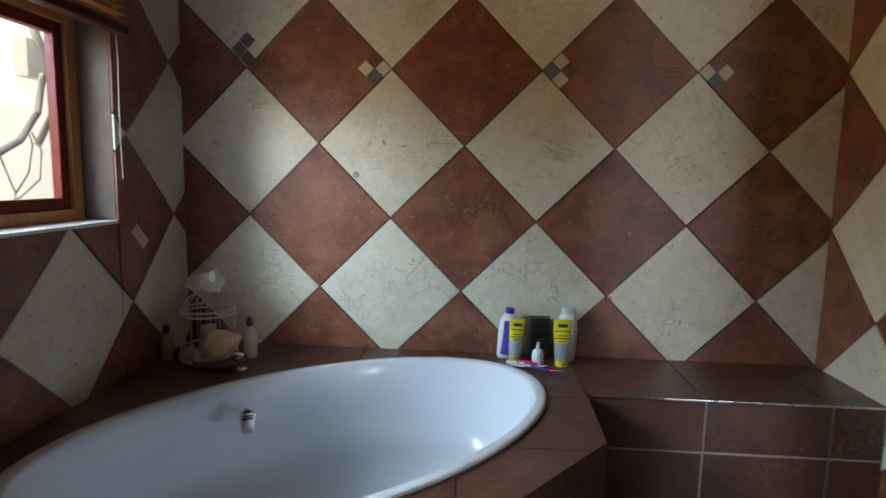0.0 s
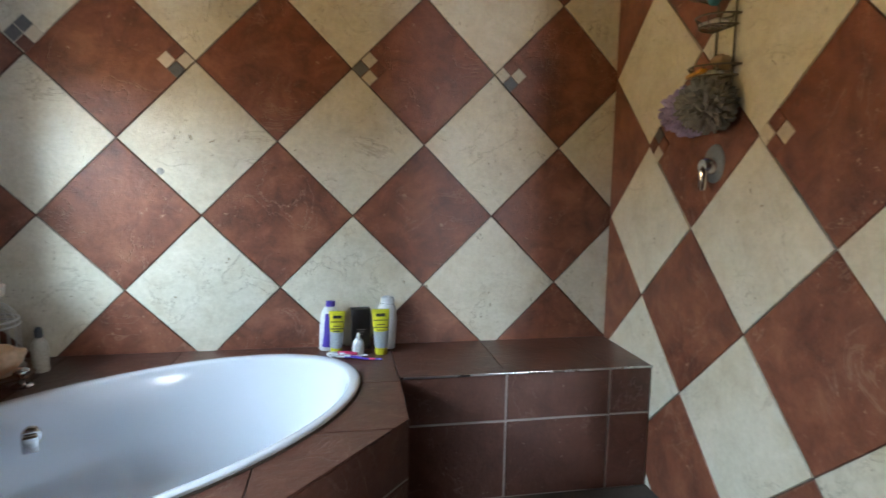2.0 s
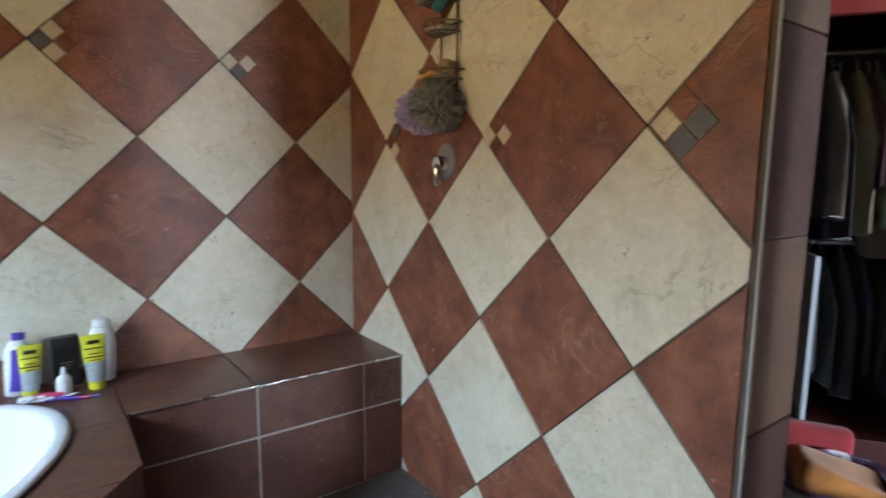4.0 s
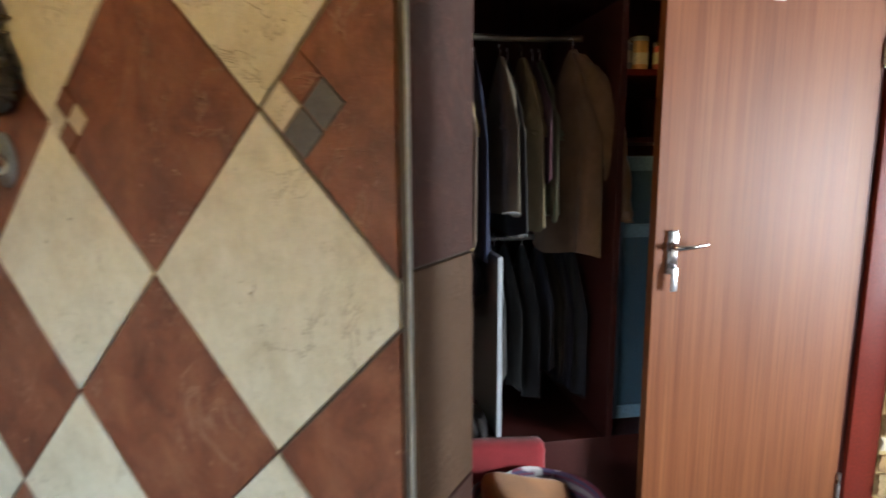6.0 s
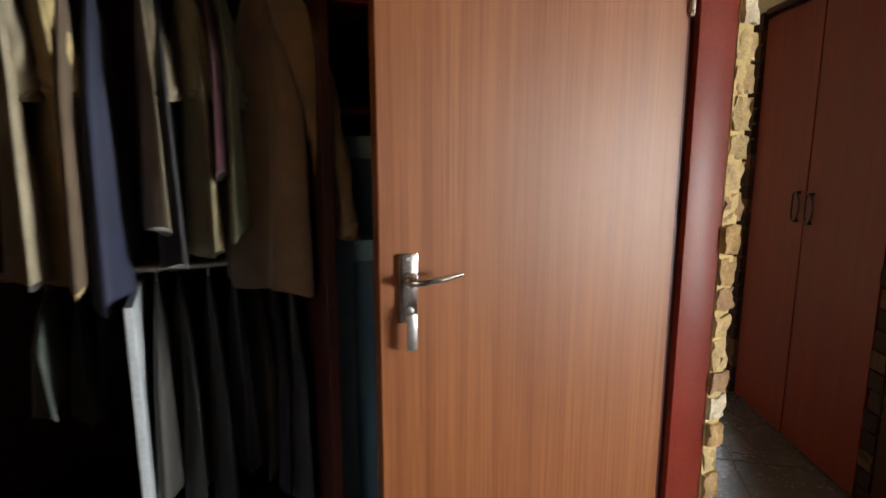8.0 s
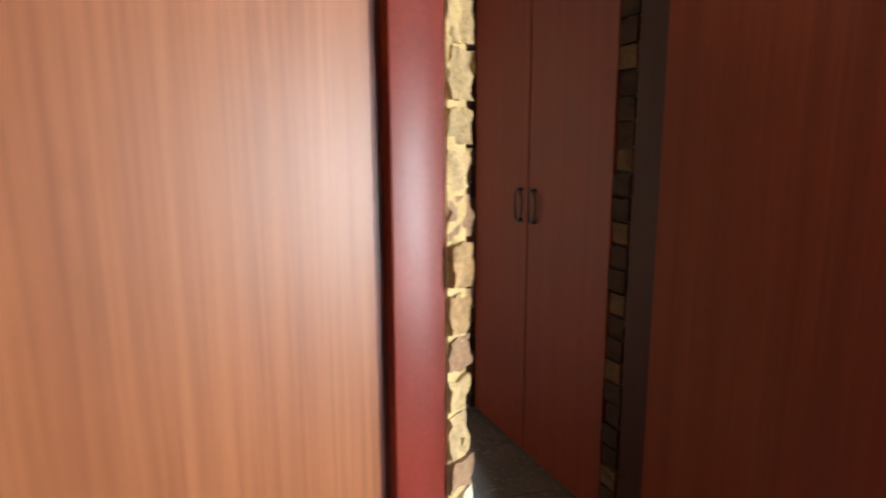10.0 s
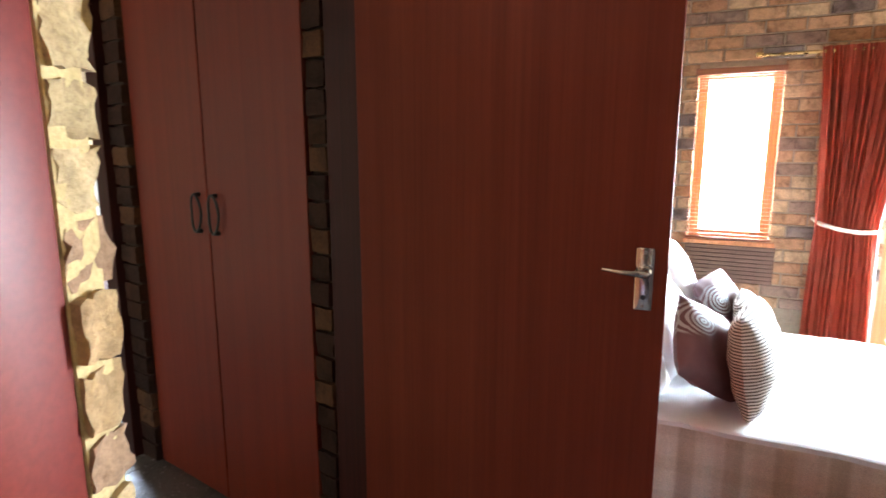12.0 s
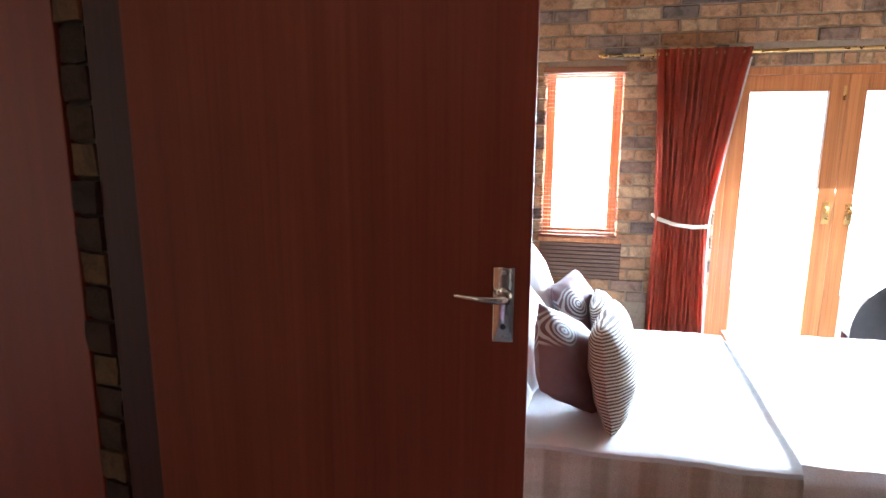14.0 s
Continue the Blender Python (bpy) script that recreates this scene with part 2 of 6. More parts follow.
# oxblood for wardrobe base and upright, with the wardrobe's shade in its colour
M_DARKRED = mottled("shaded_oxblood_paint", (0.030, 0.005, 0.004), (0.042, 0.007, 0.005), 4, 0.5, 90, 0.1, 0.0, 7.0, 0.25)
M_CUPBOARD = veneer("red_mahogany_veneer", (0.155, 0.018, 0.0075), (0.178, 0.022, 0.009), (0.20, 0.0265, 0.011), 0.38, 2, 0.28, 0.3)
M_DARKWOOD = veneer("dark_stained_wood", (0.034, 0.007, 0.006), (0.048, 0.010, 0.008), (0.062, 0.014, 0.011), 0.45, 2, 0.2)
M_WINWOOD = veneer("varnished_window_wood", (0.42, 0.15, 0.045), (0.52, 0.205, 0.066), (0.60, 0.26, 0.09), 0.35)
M_SLAT = veneer("red_brown_slat_wood", (0.17, 0.055, 0.022), (0.23, 0.080, 0.032), (0.29, 0.11, 0.045), 0.4, 0)
M_MORTAR = mottled("sandy_mortar", (0.46, 0.33, 0.14), (0.60, 0.45, 0.21), 25, 0.95, 140, 0.8)
M_BEDMORTAR = mottled("brown_mortar", (0.28, 0.22, 0.155), (0.36, 0.29, 0.21), 25, 0.95, 140, 0.8)
# mortar copy for hall piers and doorway wall, darkened to carry their shade
M_DARKMORTAR = mottled("shade_dark_mortar", (0.030, 0.016, 0.011), (0.050, 0.028, 0.018), 25, 0.95, 140, 0.8)
M_BRICK = brick_mat("stock_brick", [(0.50, 0.31, 0.17), (0.42, 0.24, 0.13), (0.58, 0.42, 0.25), (0.28, 0.19, 0.14), (0.56, 0.40, 0.24), (0.44, 0.25, 0.13), (0.19, 0.145, 0.12), (0.52, 0.32, 0.18)])
M_PALEBRICK = brick_mat("pale_split_brick", [(0.46, 0.33, 0.17), (0.40, 0.25, 0.12), (0.62, 0.54, 0.40), (0.32, 0.19, 0.11), (0.50, 0.36, 0.19)], 0.85, 0.55)
# hall pier bricks: the dimness of the hall is mixed into these tones
M_DARKBRICK = brick_mat("shade_dark_brick", [(0.06, 0.024, 0.014), (0.045, 0.018, 0.012), (0.12, 0.055, 0.028), (0.04, 0.018, 0.014)])
# stock brick again, its tones lowered to paint in the doorway wall's shade
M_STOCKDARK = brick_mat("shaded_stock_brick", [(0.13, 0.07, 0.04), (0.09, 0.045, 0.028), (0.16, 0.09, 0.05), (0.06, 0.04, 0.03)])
M_WHITECLOTH = cloth("white_cotton", (0.78, 0.79, 0.80), (0.84, 0.85, 0.86), 6)
M_BLACKPLASTIC = plain("black_plastic", (0.02, 0.02, 0.022), 0.4)


def glass_mat():
    m, n, l, b = material("window_glass", 0.02)
    b.inputs["Transmission Weight"].default_value, b.inputs["IOR"].default_value = 1.0, 1.1
    b.inputs["Base Color"].default_value = (0.97, 0.98, 0.98, 1)
    return m


M_GLASS = glass_mat()


# ---------------------------------------------------------------- mesh helpers
def bm_box(bm, x0, x1, y0, y1, z0, z1, m=None):
    vs = [Vector(p) for p in ((x0, y0, z0), (x1, y0, z0), (x1, y1, z0), (x0, y1, z0), (x0, y0, z1), (x1, y0, z1), (x1, y1, z1), (x0, y1, z1))]
    vs = [bm.verts.new(m @ p if m else p) for p in vs]
    for f in ((3, 2, 1, 0), (4, 5, 6, 7), (0, 1, 5, 4), (1, 2, 6, 5), (2, 3, 7, 6), (3, 0, 4, 7)):
        bm.faces.new([vs[k] for k in f])
    return bm


def box_bm(x0, x1, y0, y1, z0, z1, bevel=0.0, seg=2, m=None):
    bm = bm_box(bmesh.new(), x0, x1, y0, y1, z0, z1, m)
    if bevel:
        bmesh.ops.bevel(bm, geom=bm.edges[:], offset=bevel, segments=seg, affect="EDGES", profile=0.5)
    return bm


def finish(name, bm, mat, m=None, smooth=True):
    bmesh.ops.recalc_face_normals(bm, faces=bm.faces[:])
    me = bpy.data.meshes.new(name)
    bm.to_mesh(me)
    bm.free()
    me.materials.append(mat)
    if smooth:
        for p in me.polygons:
            p.use_smooth = True
        me.set_sharp_from_angle(angle=radians(38))
    ob = new(name, me)
    if m:
        ob.matrix_world = m
    return ob


def part(name, bm, mat, parent, label="", m=None, smooth=True):
    ob = finish(name, bm, mat, None, smooth)
    ob.parent = parent
    if m:
        ob.matrix_basis = m
    if label:
        ob["label"] = label
    return ob


def thing(name, m, label, category, group="", kind=""):
    ob = new(name)
    ob.empty_display_size = 0.1
    ob.matrix_world = m
    return tagged(ob, label, category, group, kind)


def share(name, ob, m):
    """Another piece on the same mesh, under the same parent."""
    o = bpy.data.objects.new(name, ob.data)
    scene.collection.objects.link(o)
    o.parent, o.matrix_basis = ob.parent, m
    return o


def lathe(profile, n=32, m=None, sx=1.0, sy=1.0):
    bm, rings = bmesh.new(), []
    for r, z in profile:
        if r < 1e-5:
            rings.append([bm.verts.new((0, 0, z))])
        else:
            rings.append([bm.verts.new((sx * r * math.cos(2 * math.pi * k / n), sy * r * math.sin(2 * math.pi * k / n), z)) for k in range(n)])
    for a, b in zip(rings, rings[1:]):
        for k in range(n):
            j = (k + 1) % n
            if len(a) == 1 and len(b) == 1:
                continue
            if len(a) == 1:
                bm.faces.new((a[0], b[j], b[k]))
            elif len(b) == 1:
                bm.faces.new((a[k], a[j], b[0]))
            else:
                bm.faces.new((a[k], a[j], b[j], b[k]))
    if m:
        bm.transform(m)
    return bm


def tube(points, r, n=8, closed=False, bm=None):
    """A round bar along points."""
    bm = bm or bmesh.new()
    pts = [Vector(p) for p in points]
    rings = []
    up = Vector((0.31, 0.17, 0.93))
    for k, p in enumerate(pts):
        a = pts[k - 1] if k or closed else p
        b = pts[(k + 1) % len(pts)] if k < len(pts) - 1 or closed else p
        d = (b - a).normalized()
        s = d.cross(up)
        s = s.normalized() if s.length > 1e-4 else Vector((1, 0, 0))
        t = s.cross(d)
        rr = r[k] if isinstance(r, (list, tuple)) else r
        rings.append([bm.verts.new(p + rr * (math.cos(2 * math.pi * j / n) * s + math.sin(2 * math.pi * j / n) * t)) for j in range(n)])
    last = len(rings) if closed else len(rings) - 1
    for k in range(last):
        a, b = rings[k], rings[(k + 1) % len(rings)]
        for j in range(n):
            bm.faces.new((a[j], a[(j + 1) % n], b[(j + 1) % n], b[j]))
    if not closed:
        bm.faces.new(rings[0][::-1])
        bm.faces.new(rings[-1])
    return bm


def arc(c, r, a0, a1, n, plane="xz"):
    out = []
    for k in range(n + 1):
        a = radians(a0 + (a1 - a0) * k / n)
        p, q = r * math.cos(a), r * math.sin(a)
        out.append((c[0] + p, c[1], c[2] + q) if plane == "xz" else ((c[0] + p, c[1] + q, c[2]) if plane == "xy" else (c[0], c[1] + p, c[2] + q)))
    return out


def roughen(bm, amount, scale, seed=0.0):
    for v in bm.verts:
        v.co += amount * Vector(noise.noise_vector(v.co * scale + Vector((seed, seed * 1.7, -seed))))
    return bm


def clip(poly, x0, x1, z0, z1):
    """A convex polygon cut to a rectangle."""
    def cut(ps, inside, cross):
        out = []
        for k in range(len(ps)):
            a, b = ps[k - 1], ps[k]
            if inside(b):
                if not inside(a):
                    out.append(cross(a, b))
                out.append(b)
            elif inside(a):
                out.append(cross(a, b))
        return out

    def at_x(v):
        return lambda a, b: (v, a[1] + (b[1] - a[1]) * (v - a[0]) / (b[0] - a[0]))

    def at_z(v):
        return lambda a, b: (a[0] + (b[0] - a[0]) * (v - a[1]) / (b[1] - a[1]), v)
    for inside, cross in ((lambda p: p[0] >= x0, at_x(x0)), (lambda p: p[0] <= x1, at_x(x1)), (lambda p: p[1] >= z0, at_z(z0)), (lambda p: p[1] <= z1, at_z(z1))):
        if not poly:
            return []
        poly = cut(poly, inside, cross)
    return poly


def shrink(poly, d):
    """Moves each edge of a convex polygon (counter-clockwise) inwards by d."""
    n, out = len(poly), []
    lines = []
    for k in range(n):
        a, b = Vector(poly[k]), Vector(poly[(k + 1) % n])
        e = (b - a)
        if e.length < 1e-5:
            continue
        e.normalize()
        nrm = Vector((-e.y, e.x))
        lines.append((a + nrm * d, e))
    for k in range(len(lines)):
        (p, e), (q, f) = lines[k - 1], lines[k]
        den = e.x * f.y - e.y * f.x
        if abs(den) < 1e-6:
            out.append(q)
            continue
        t = ((q.x - p.x) * f.y - (q.y - p.y) * f.x) / den
        out.append(p + e * t)
    return [(v.x, v.y) for v in out]


def area(poly):
    return 0.5 * sum(poly[k - 1][0] * poly[k][1] - poly[k][0] * poly[k - 1][1] for k in range(len(poly)))


def slab_piece(poly, thick, gap, chamfer):
    """A tile in the xz plane that stands proud towards -y, with chamfered edges."""
    a, b = shrink(poly, gap), shrink(poly, gap + chamfer)
    if len(a) < 3 or len(a) != len(b) or area(a) < 2e-4 or area(b) < 1e-4:
        return None
    bm = bmesh.new()
    r0 = [bm.verts.new((x, 0, z)) for x, z in a]
    r1 = [bm.verts.new((x, -(thick - chamfer), z)) for x, z in a]
    r2 = [bm.verts.new((x, -thick, z)) for x, z in b]
    n = len(a)
    for lo, hi in ((r0, r1), (r1, r2)):
        for k in range(n):
            bm.faces.new((lo[k], lo[(k + 1) % n], hi[(k + 1) % n], hi[k]))
    bm.faces.new(r2)
    return bm


DG = 0.7071


def diamond_tiles(parent, rects, x_even, x_odd, even, odd, zmid=1.25):
    """Half-metre tiles set on their corners over the rectangles; rows alternate between two colours."""
    h = DG / 2
    x_lo, x_hi = min(r[0] for r in rects), max(r[1] for r in rects)
    for j in range(-4, 6):
        zc = zmid + j * h
        x0 = x_odd if j % 2 else x_even
        k = math.floor((x_lo - x0) / DG) - 1
        while x0 + (k - 1) * DG < x_hi:
            xc = x0 + k * DG
            k += 1
            for r in rects:
                poly = clip([(xc - h, zc), (xc, zc - h), (xc + h, zc), (xc, zc + h)], *r)
                if len(poly) < 3 or area(poly) < 1e-3:
                    continue
                bm = slab_piece(poly, 0.010, 0.0028, 0.0022)
                if bm:
                    part("tile", bm, odd if j % 2 else even, parent, smooth=False)


def rect_tile(parent, x0, x1, z0, z1, mat, gap=0.003, m=None, name="tile"):
    bm = slab_piece([(x0, z0), (x1, z0), (x1, z1), (x0, z1)], 0.010, gap, 0.0022)
    return part(name, bm, mat, parent, m=m, smooth=False)


def mosaic(parent, xc, zc, mats, d=0.083):
    """Four small diamonds set into a tile: left, top, right, bottom."""
    h = d / 2
    for (dx, dz), mat in zip(((-h, 0), (0, h), (h, 0), (0, -h)), mats):
        x, z = xc + dx, zc + dz
        bm = slab_piece([(x - h, z), (x, z - h), (x + h, z), (x, z + h)], 0.0145, 0.002, 0.0015)
        part("mosaic_tile", bm, mat, parent, smooth=False)


def wall(name, p1, p2, z0, z1, thick, mat, holes=(), label="plain plastered wall", kind="structure"):
    """A wall whose inner face runs from p1 to p2, with openings (x0, x1, z0, z1); the body lies to the left of that line."""
    a, b = Vector(p1), Vector(p2)
    length, ang = (b - a).length, math.degrees(math.atan2(b.y - a.y, b.x - a.x))
    xs = sorted({0.0, length, *(h[0] for h in holes), *(h[1] for h in holes)})
    zs = sorted({z0, z1, *(h[2] for h in holes), *(h[3] for h in holes)})
    bm = bmesh.new()
    for x, xx in zip(xs, xs[1:]):
        for z, zz in zip(zs, zs[1:]):
            if not any(h[0] <= x and xx <= h[1] and h[2] <= z and zz <= h[3] for h in holes):
                bm_box(bm, x, xx, 0, thick, z, zz)
    ob = finish(name, bm, mat, pose(a.x, a.y, 0, 0, 0, ang), False)
    return tagged(ob, label, "wall", kind=kind)


# ---------------------------------------------------------------- structure
FL = bm_box(bmesh.new(), -4.0, 9.5, -7.0, 4.0, -0.12, 0.0)
floor = tagged(finish("floor", FL, M_GROUT, None, False), "dark slate-tiled floor with narrow grout joints", "floor", kind="structure")
ceiling = tagged(finish("ceiling", bm_box(bmesh.new(), -2.0, 9.5, -6.6, 3.2, CEIL, CEIL + 0.12), M_CEIL, None, False), "varnished pine board ceiling", "ceiling", kind="structure")
ground = tagged(finish("ground", bm_box(bmesh.new(), -300, 300, -300, 300, -0.6, -0.16), mottled("pale_dry_ground", (0.60, 0.55, 0.46), (0.72, 0.67, 0.58), 0.6, 0.95, 12), None, False), "pale dry ground outside the house", "ground", kind="structure")

# bathroom
wall_north = wall("wall_north", (-1.29, 2.725), (2.08, 2.725), 0, CEIL, 0.24, M_GROUT, label="bathroom wall with cream and terracotta diamond tiles")
wall_shower = wall("wall_shower", (1.83, 2.725), (1.83, 0.62), 0, CEIL, 0.25, M_GROUT, label="shower wall with cream and terracotta diamond tiles")
WEST_Y0 = -2.4
WIN = (-0.68, 2.18, 1.24, 2.06)                   # bathroom window: y0, y1, z0, z1
wall_west = wall("wall_west", (-1.29, WEST_Y0), (-1.29, 2.725), 0, CEIL, 0.24, M_GROUT, holes=[(WIN[0] - WEST_Y0, WIN[1] - WEST_Y0, WIN[2], WIN[3])], label="bathroom window wall with diamond tiles")

diamond_tiles(wall_north, [(0.0, 3.12, 0.58, CEIL)], 0.106 + 1.29, 0.106 + 1.29 + DG / 2, M_RED, M_CREAM)
diamond_tiles(wall_shower, [(0.010, 2.105, 0.0, CEIL)], 2.725 - 1.64, 2.725 - 1.284, M_CREAM, M_RED)
_y0, _y1 = WIN[0] - WEST_Y0, WIN[1] - WEST_Y0
diamond_tiles(wall_west, [(0.74, _y0, 0, CEIL), (_y1, 2.715 - WEST_Y0, 0, CEIL), (_y0, _y1, 0, WIN[2]), (_y0, _y1, WIN[3], CEIL)], 2.26 - WEST_Y0, 2.61 - WEST_Y0, M_RED, M_CREAM)
C, G, R = M_INSERT_C, M_INSERT_G, M_RED
for x, z, ms in ((-0.947, 2.04, (G, G, C, M_DARKTILE)), (-0.331, 1.957, (C, R, C, G)), (0.543, 1.957, (G, C, R, C)), (1.250, 1.957, (C, R, C, G))):
    mosaic(wall_north, x + 1.29, z, ms)
for y, z, ms in ((2.265, 1.604, (R, G, R, C)), (1.557, 1.604, (C, R, C, R)), (0.822, 1.604, (C, R, G, G)), ):
    mosaic(wall_shower, 2.725 - y, z, ms, 0.10 if y < 1 else 0.083)
for y, z, ms in ((2.34, 1.19, (C, R, R, C)), ):
    mosaic(wall_west, y - WEST_Y0, z, ms)
part("wall_plug", lathe([(0, -0.014), (0.012, -0.014), (0.016, -0.011), (0.016, 0)], 20, pose(0.869, 0, 1.455, -90, 0, 0)), plain("grey_plug", (0.42, 0.40, 0.36), 0.5), wall_north, "small grey plug")

# end of the shower wall
END = pose(1.83, 0.62, 0, 0, 0, 0)
shower_end = tagged(finish("wall_shower_end", box_bm(0.0, 0.25, -0.012, 0.0, 0, CEIL), M_GROUT, END, False), "narrow tiled end of the shower wall", "wall", kind="structure")
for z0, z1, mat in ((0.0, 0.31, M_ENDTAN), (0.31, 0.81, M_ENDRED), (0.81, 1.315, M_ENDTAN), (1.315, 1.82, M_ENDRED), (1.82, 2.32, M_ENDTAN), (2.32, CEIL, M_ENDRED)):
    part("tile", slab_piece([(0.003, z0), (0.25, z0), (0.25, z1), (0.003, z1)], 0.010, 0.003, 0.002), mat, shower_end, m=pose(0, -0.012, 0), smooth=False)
part("edge_trim", box_bm(-0.006, 0.003, -0.0185, -0.0125, 0, CEIL, 0.0015), plain("grey_trim", (0.42, 0.41, 0.37), 0.6), shower_end, "grey metal tile trim")

# outer and inner walls that close the place
wall_south = wall("wall_south", (1.633, -5.51), (-1.29, WEST_Y0), 0, CEIL, 0.24, M_PLASTER)
FR = (1.20, 2.66, 0.0, 1.955)
BW = (0.045, 0.553, 0.80, 1.965)
bedroom_wall = wall("wall_bedroom", tuple((BED @ Vector((3.2, 0, 0))).xy), tuple((BED @ Vector((-0.75, 0, 0))).xy), 0, CEIL, -0.24, M_BEDMORTAR,
                    holes=[(3.2 - FR[1], 3.2 - FR[0], FR[2], FR[3]), (3.2 - BW[1], 3.2 - BW[0], BW[2], BW[3])], label="face-brick bedroom wall of burnt stock bricks")
pe = tuple((BED @ Vector((-0.75, 0, 0))).xy)
wall_bedhead = wall("wall_bedhead", (5.30, -1.65), pe, 0, CEIL, 0.2, M_PLASTER)
wall_bath_south = wall("wall_bath_south", (2.20, -1.66), (-1.29, -1.66), 0, CEIL, 0.16, M_DARKTILE)
wall_doorway = wall("wall_doorway", (2.345, -1.20), (2.345, -0.29), 0, CEIL, 0.145, M_DARKMORTAR, label="face-brick wall end beside the bathroom doorway, coloured as if in shade")
wall_hall_south = wall("wall_hall_south", (8.5, -2.6), (5.42, -1.62), 0, CEIL, 0.2, M_PLASTER)
wall_far = wall("wall_far", (8.5, 1.6), (8.5, -2.6), 0, CEIL, 0.24, M_PLASTER, holes=[(2.65, 3.55, 0.66, 1.72)])
wall_hall_north = wall("wall_hall_north", tuple((DIAG @ Vector((0.25, 1.0, 0))).xy), (8.5, 1.6), 0, CEIL, 0.2, M_PLASTER)
wall_wardrobe_side = wall("wall_wardrobe_side", tuple((DIAG @ Vector((0.235, 0.125, 0))).xy), tuple((DIAG @ Vector((0.235, 1.0, 0))).xy), 0, CEIL, 0.16, M_MORTAR)
wall_wardrobe_back = wall("wall_wardrobe_back", (2.085, 2.95), tuple((DIAG @ Vector((0.24, 0.95, 0))).xy), 0, CEIL, 0.15, M_PLASTER)
header_wall = tagged(finish("wall_over_doors", box_bm(-1.62, 1.05, 0.005, 0.10, 2.13, CEIL), M_PLASTER, DIAG, False), "plastered wall above the doors", "wall", kind="structure")


# ---------------------------------------------------------------- bath deck, bench and tub
DECK_Z = 0.59
deck = thing("bath_deck", pose(0, 0, 0), "raised bath surround and bench of dark brown tiles", "bath surround", kind="structure")
OUT = [(-1.278, 0.62), (-0.25, 0.95), (0.25, 1.34), (0.632, 1.79), (0.645, 2.212), (1.818, 2.212), (1.818, 2.713), (-1.278, 2.713)]
TUB = pose(-0.335, 1.835, 0, 0, 0, 40)
TA, TB = 0.95, 0.55


def rim(a, b, n=64):
    return [TUB @ Vector((a * math.cos(2 * math.pi * k / n), b * math.sin(2 * math.pi * k / n), 0)) for k in range(n)]


def deck_face():
    bm = bmesh.new()
    edges = []
    for loop in ([Vector((x, y, 0)) for x, y in OUT], rim(TA - 0.015, TB - 0.015)):
        vs = [bm.verts.new(p) for p in loop]
        edges += [bm.edges.new((vs[k - 1], vs[k])) for k in range(len(vs))]
    bmesh.ops.triangle_fill(bm, use_beauty=True, edges=edges)
    return bm


base = deck_face()
r = bmesh.ops.extrude_face_region(base, geom=base.faces[:])
bmesh.ops.translate(base, verts=[v for v in r["geom"] if isinstance(v, bmesh.types.BMVert)], vec=(0, 0, -0.012))
base.transform(pose(0, 0, DECK_Z - 0.010))
part("core", base, M_GROUT_L, deck, smooth=False)
XS = [-1.29, -0.86, -0.36, 0.14, 0.64, 1.118, 1.61, 1.83]
YS = [0.5, 0.75, 1.25, 1.72, 2.17, 2.725]
for x0, x1 in zip(XS, XS[1:]):
    for y0, y1 in zip(YS, YS[1:]):
        bm = deck_face()
        for co, no in (((x0 + 0.003, 0, 0), (-1, 0, 0)), ((x1 - 0.003, 0, 0), (1, 0, 0)), ((0, y0 + 0.003, 0), (0, -1, 0)), ((0, y1 - 0.003, 0), (0, 1, 0))):
            bmesh.ops.bisect_plane(bm, geom=bm.verts[:] + bm.edges[:] + bm.faces[:], plane_co=co, plane_no=no, clear_outer=True)
        if not bm.faces:
            bm.free()
            continue
        r = bmesh.ops.extrude_face_region(bm, geom=bm.faces[:])
        bmesh.ops.translate(bm, verts=[v for v in r["geom"] if isinstance(v, bmesh.types.BMVert)], vec=(0, 0, 0.010))
        bm.transform(pose(0, 0, DECK_Z - 0.010))
        part("tile", bm, M_DARKTILE, deck, smooth=False)
# faces of the surround, tiled
for (ax, ay), (bx, by) in zip(OUT[:6], OUT[1:6]):
    L = math.hypot(bx - ax, by - ay)
    m = pose(ax, ay, 0, 0, 0, math.degrees(math.atan2(by - ay, bx - ax)))
    part("fascia", box_bm(0, L, 0.0015, 0.05, 0, DECK_Z - 0.012), M_GROUT_L, deck, m=m, smooth=False)
    cuts = [0.0]
    if ay == by == 2.212:
        cuts += [0.475, 0.968]
    else:
        while cuts[-1] + 0.75 < L:
            cuts.append(cuts[-1] + 0.5)
    cuts.append(L)
    for u0, u1 in zip(cuts, cuts[1:]):
        for z0, z1 in ((0, 0.366), (0.366, DECK_Z - 0.002)):
            bm = slab_piece([(u0, z0), (u1, z0), (u1, z1), (u0, z1)], 0.010, 0.0055, 0.002)
            if bm:
                bm.transform(pose(0, 0.006, 0))
                part("tile", bm, M_DARKTILE, deck, m=m, smooth=False)
part("edge_trim", box_bm(0.66, 1.818, 2.2, 2.2055, DECK_Z - 0.006, DECK_Z + 0.003, 0.0015), M_STEEL, deck, "thin metal edge trim")

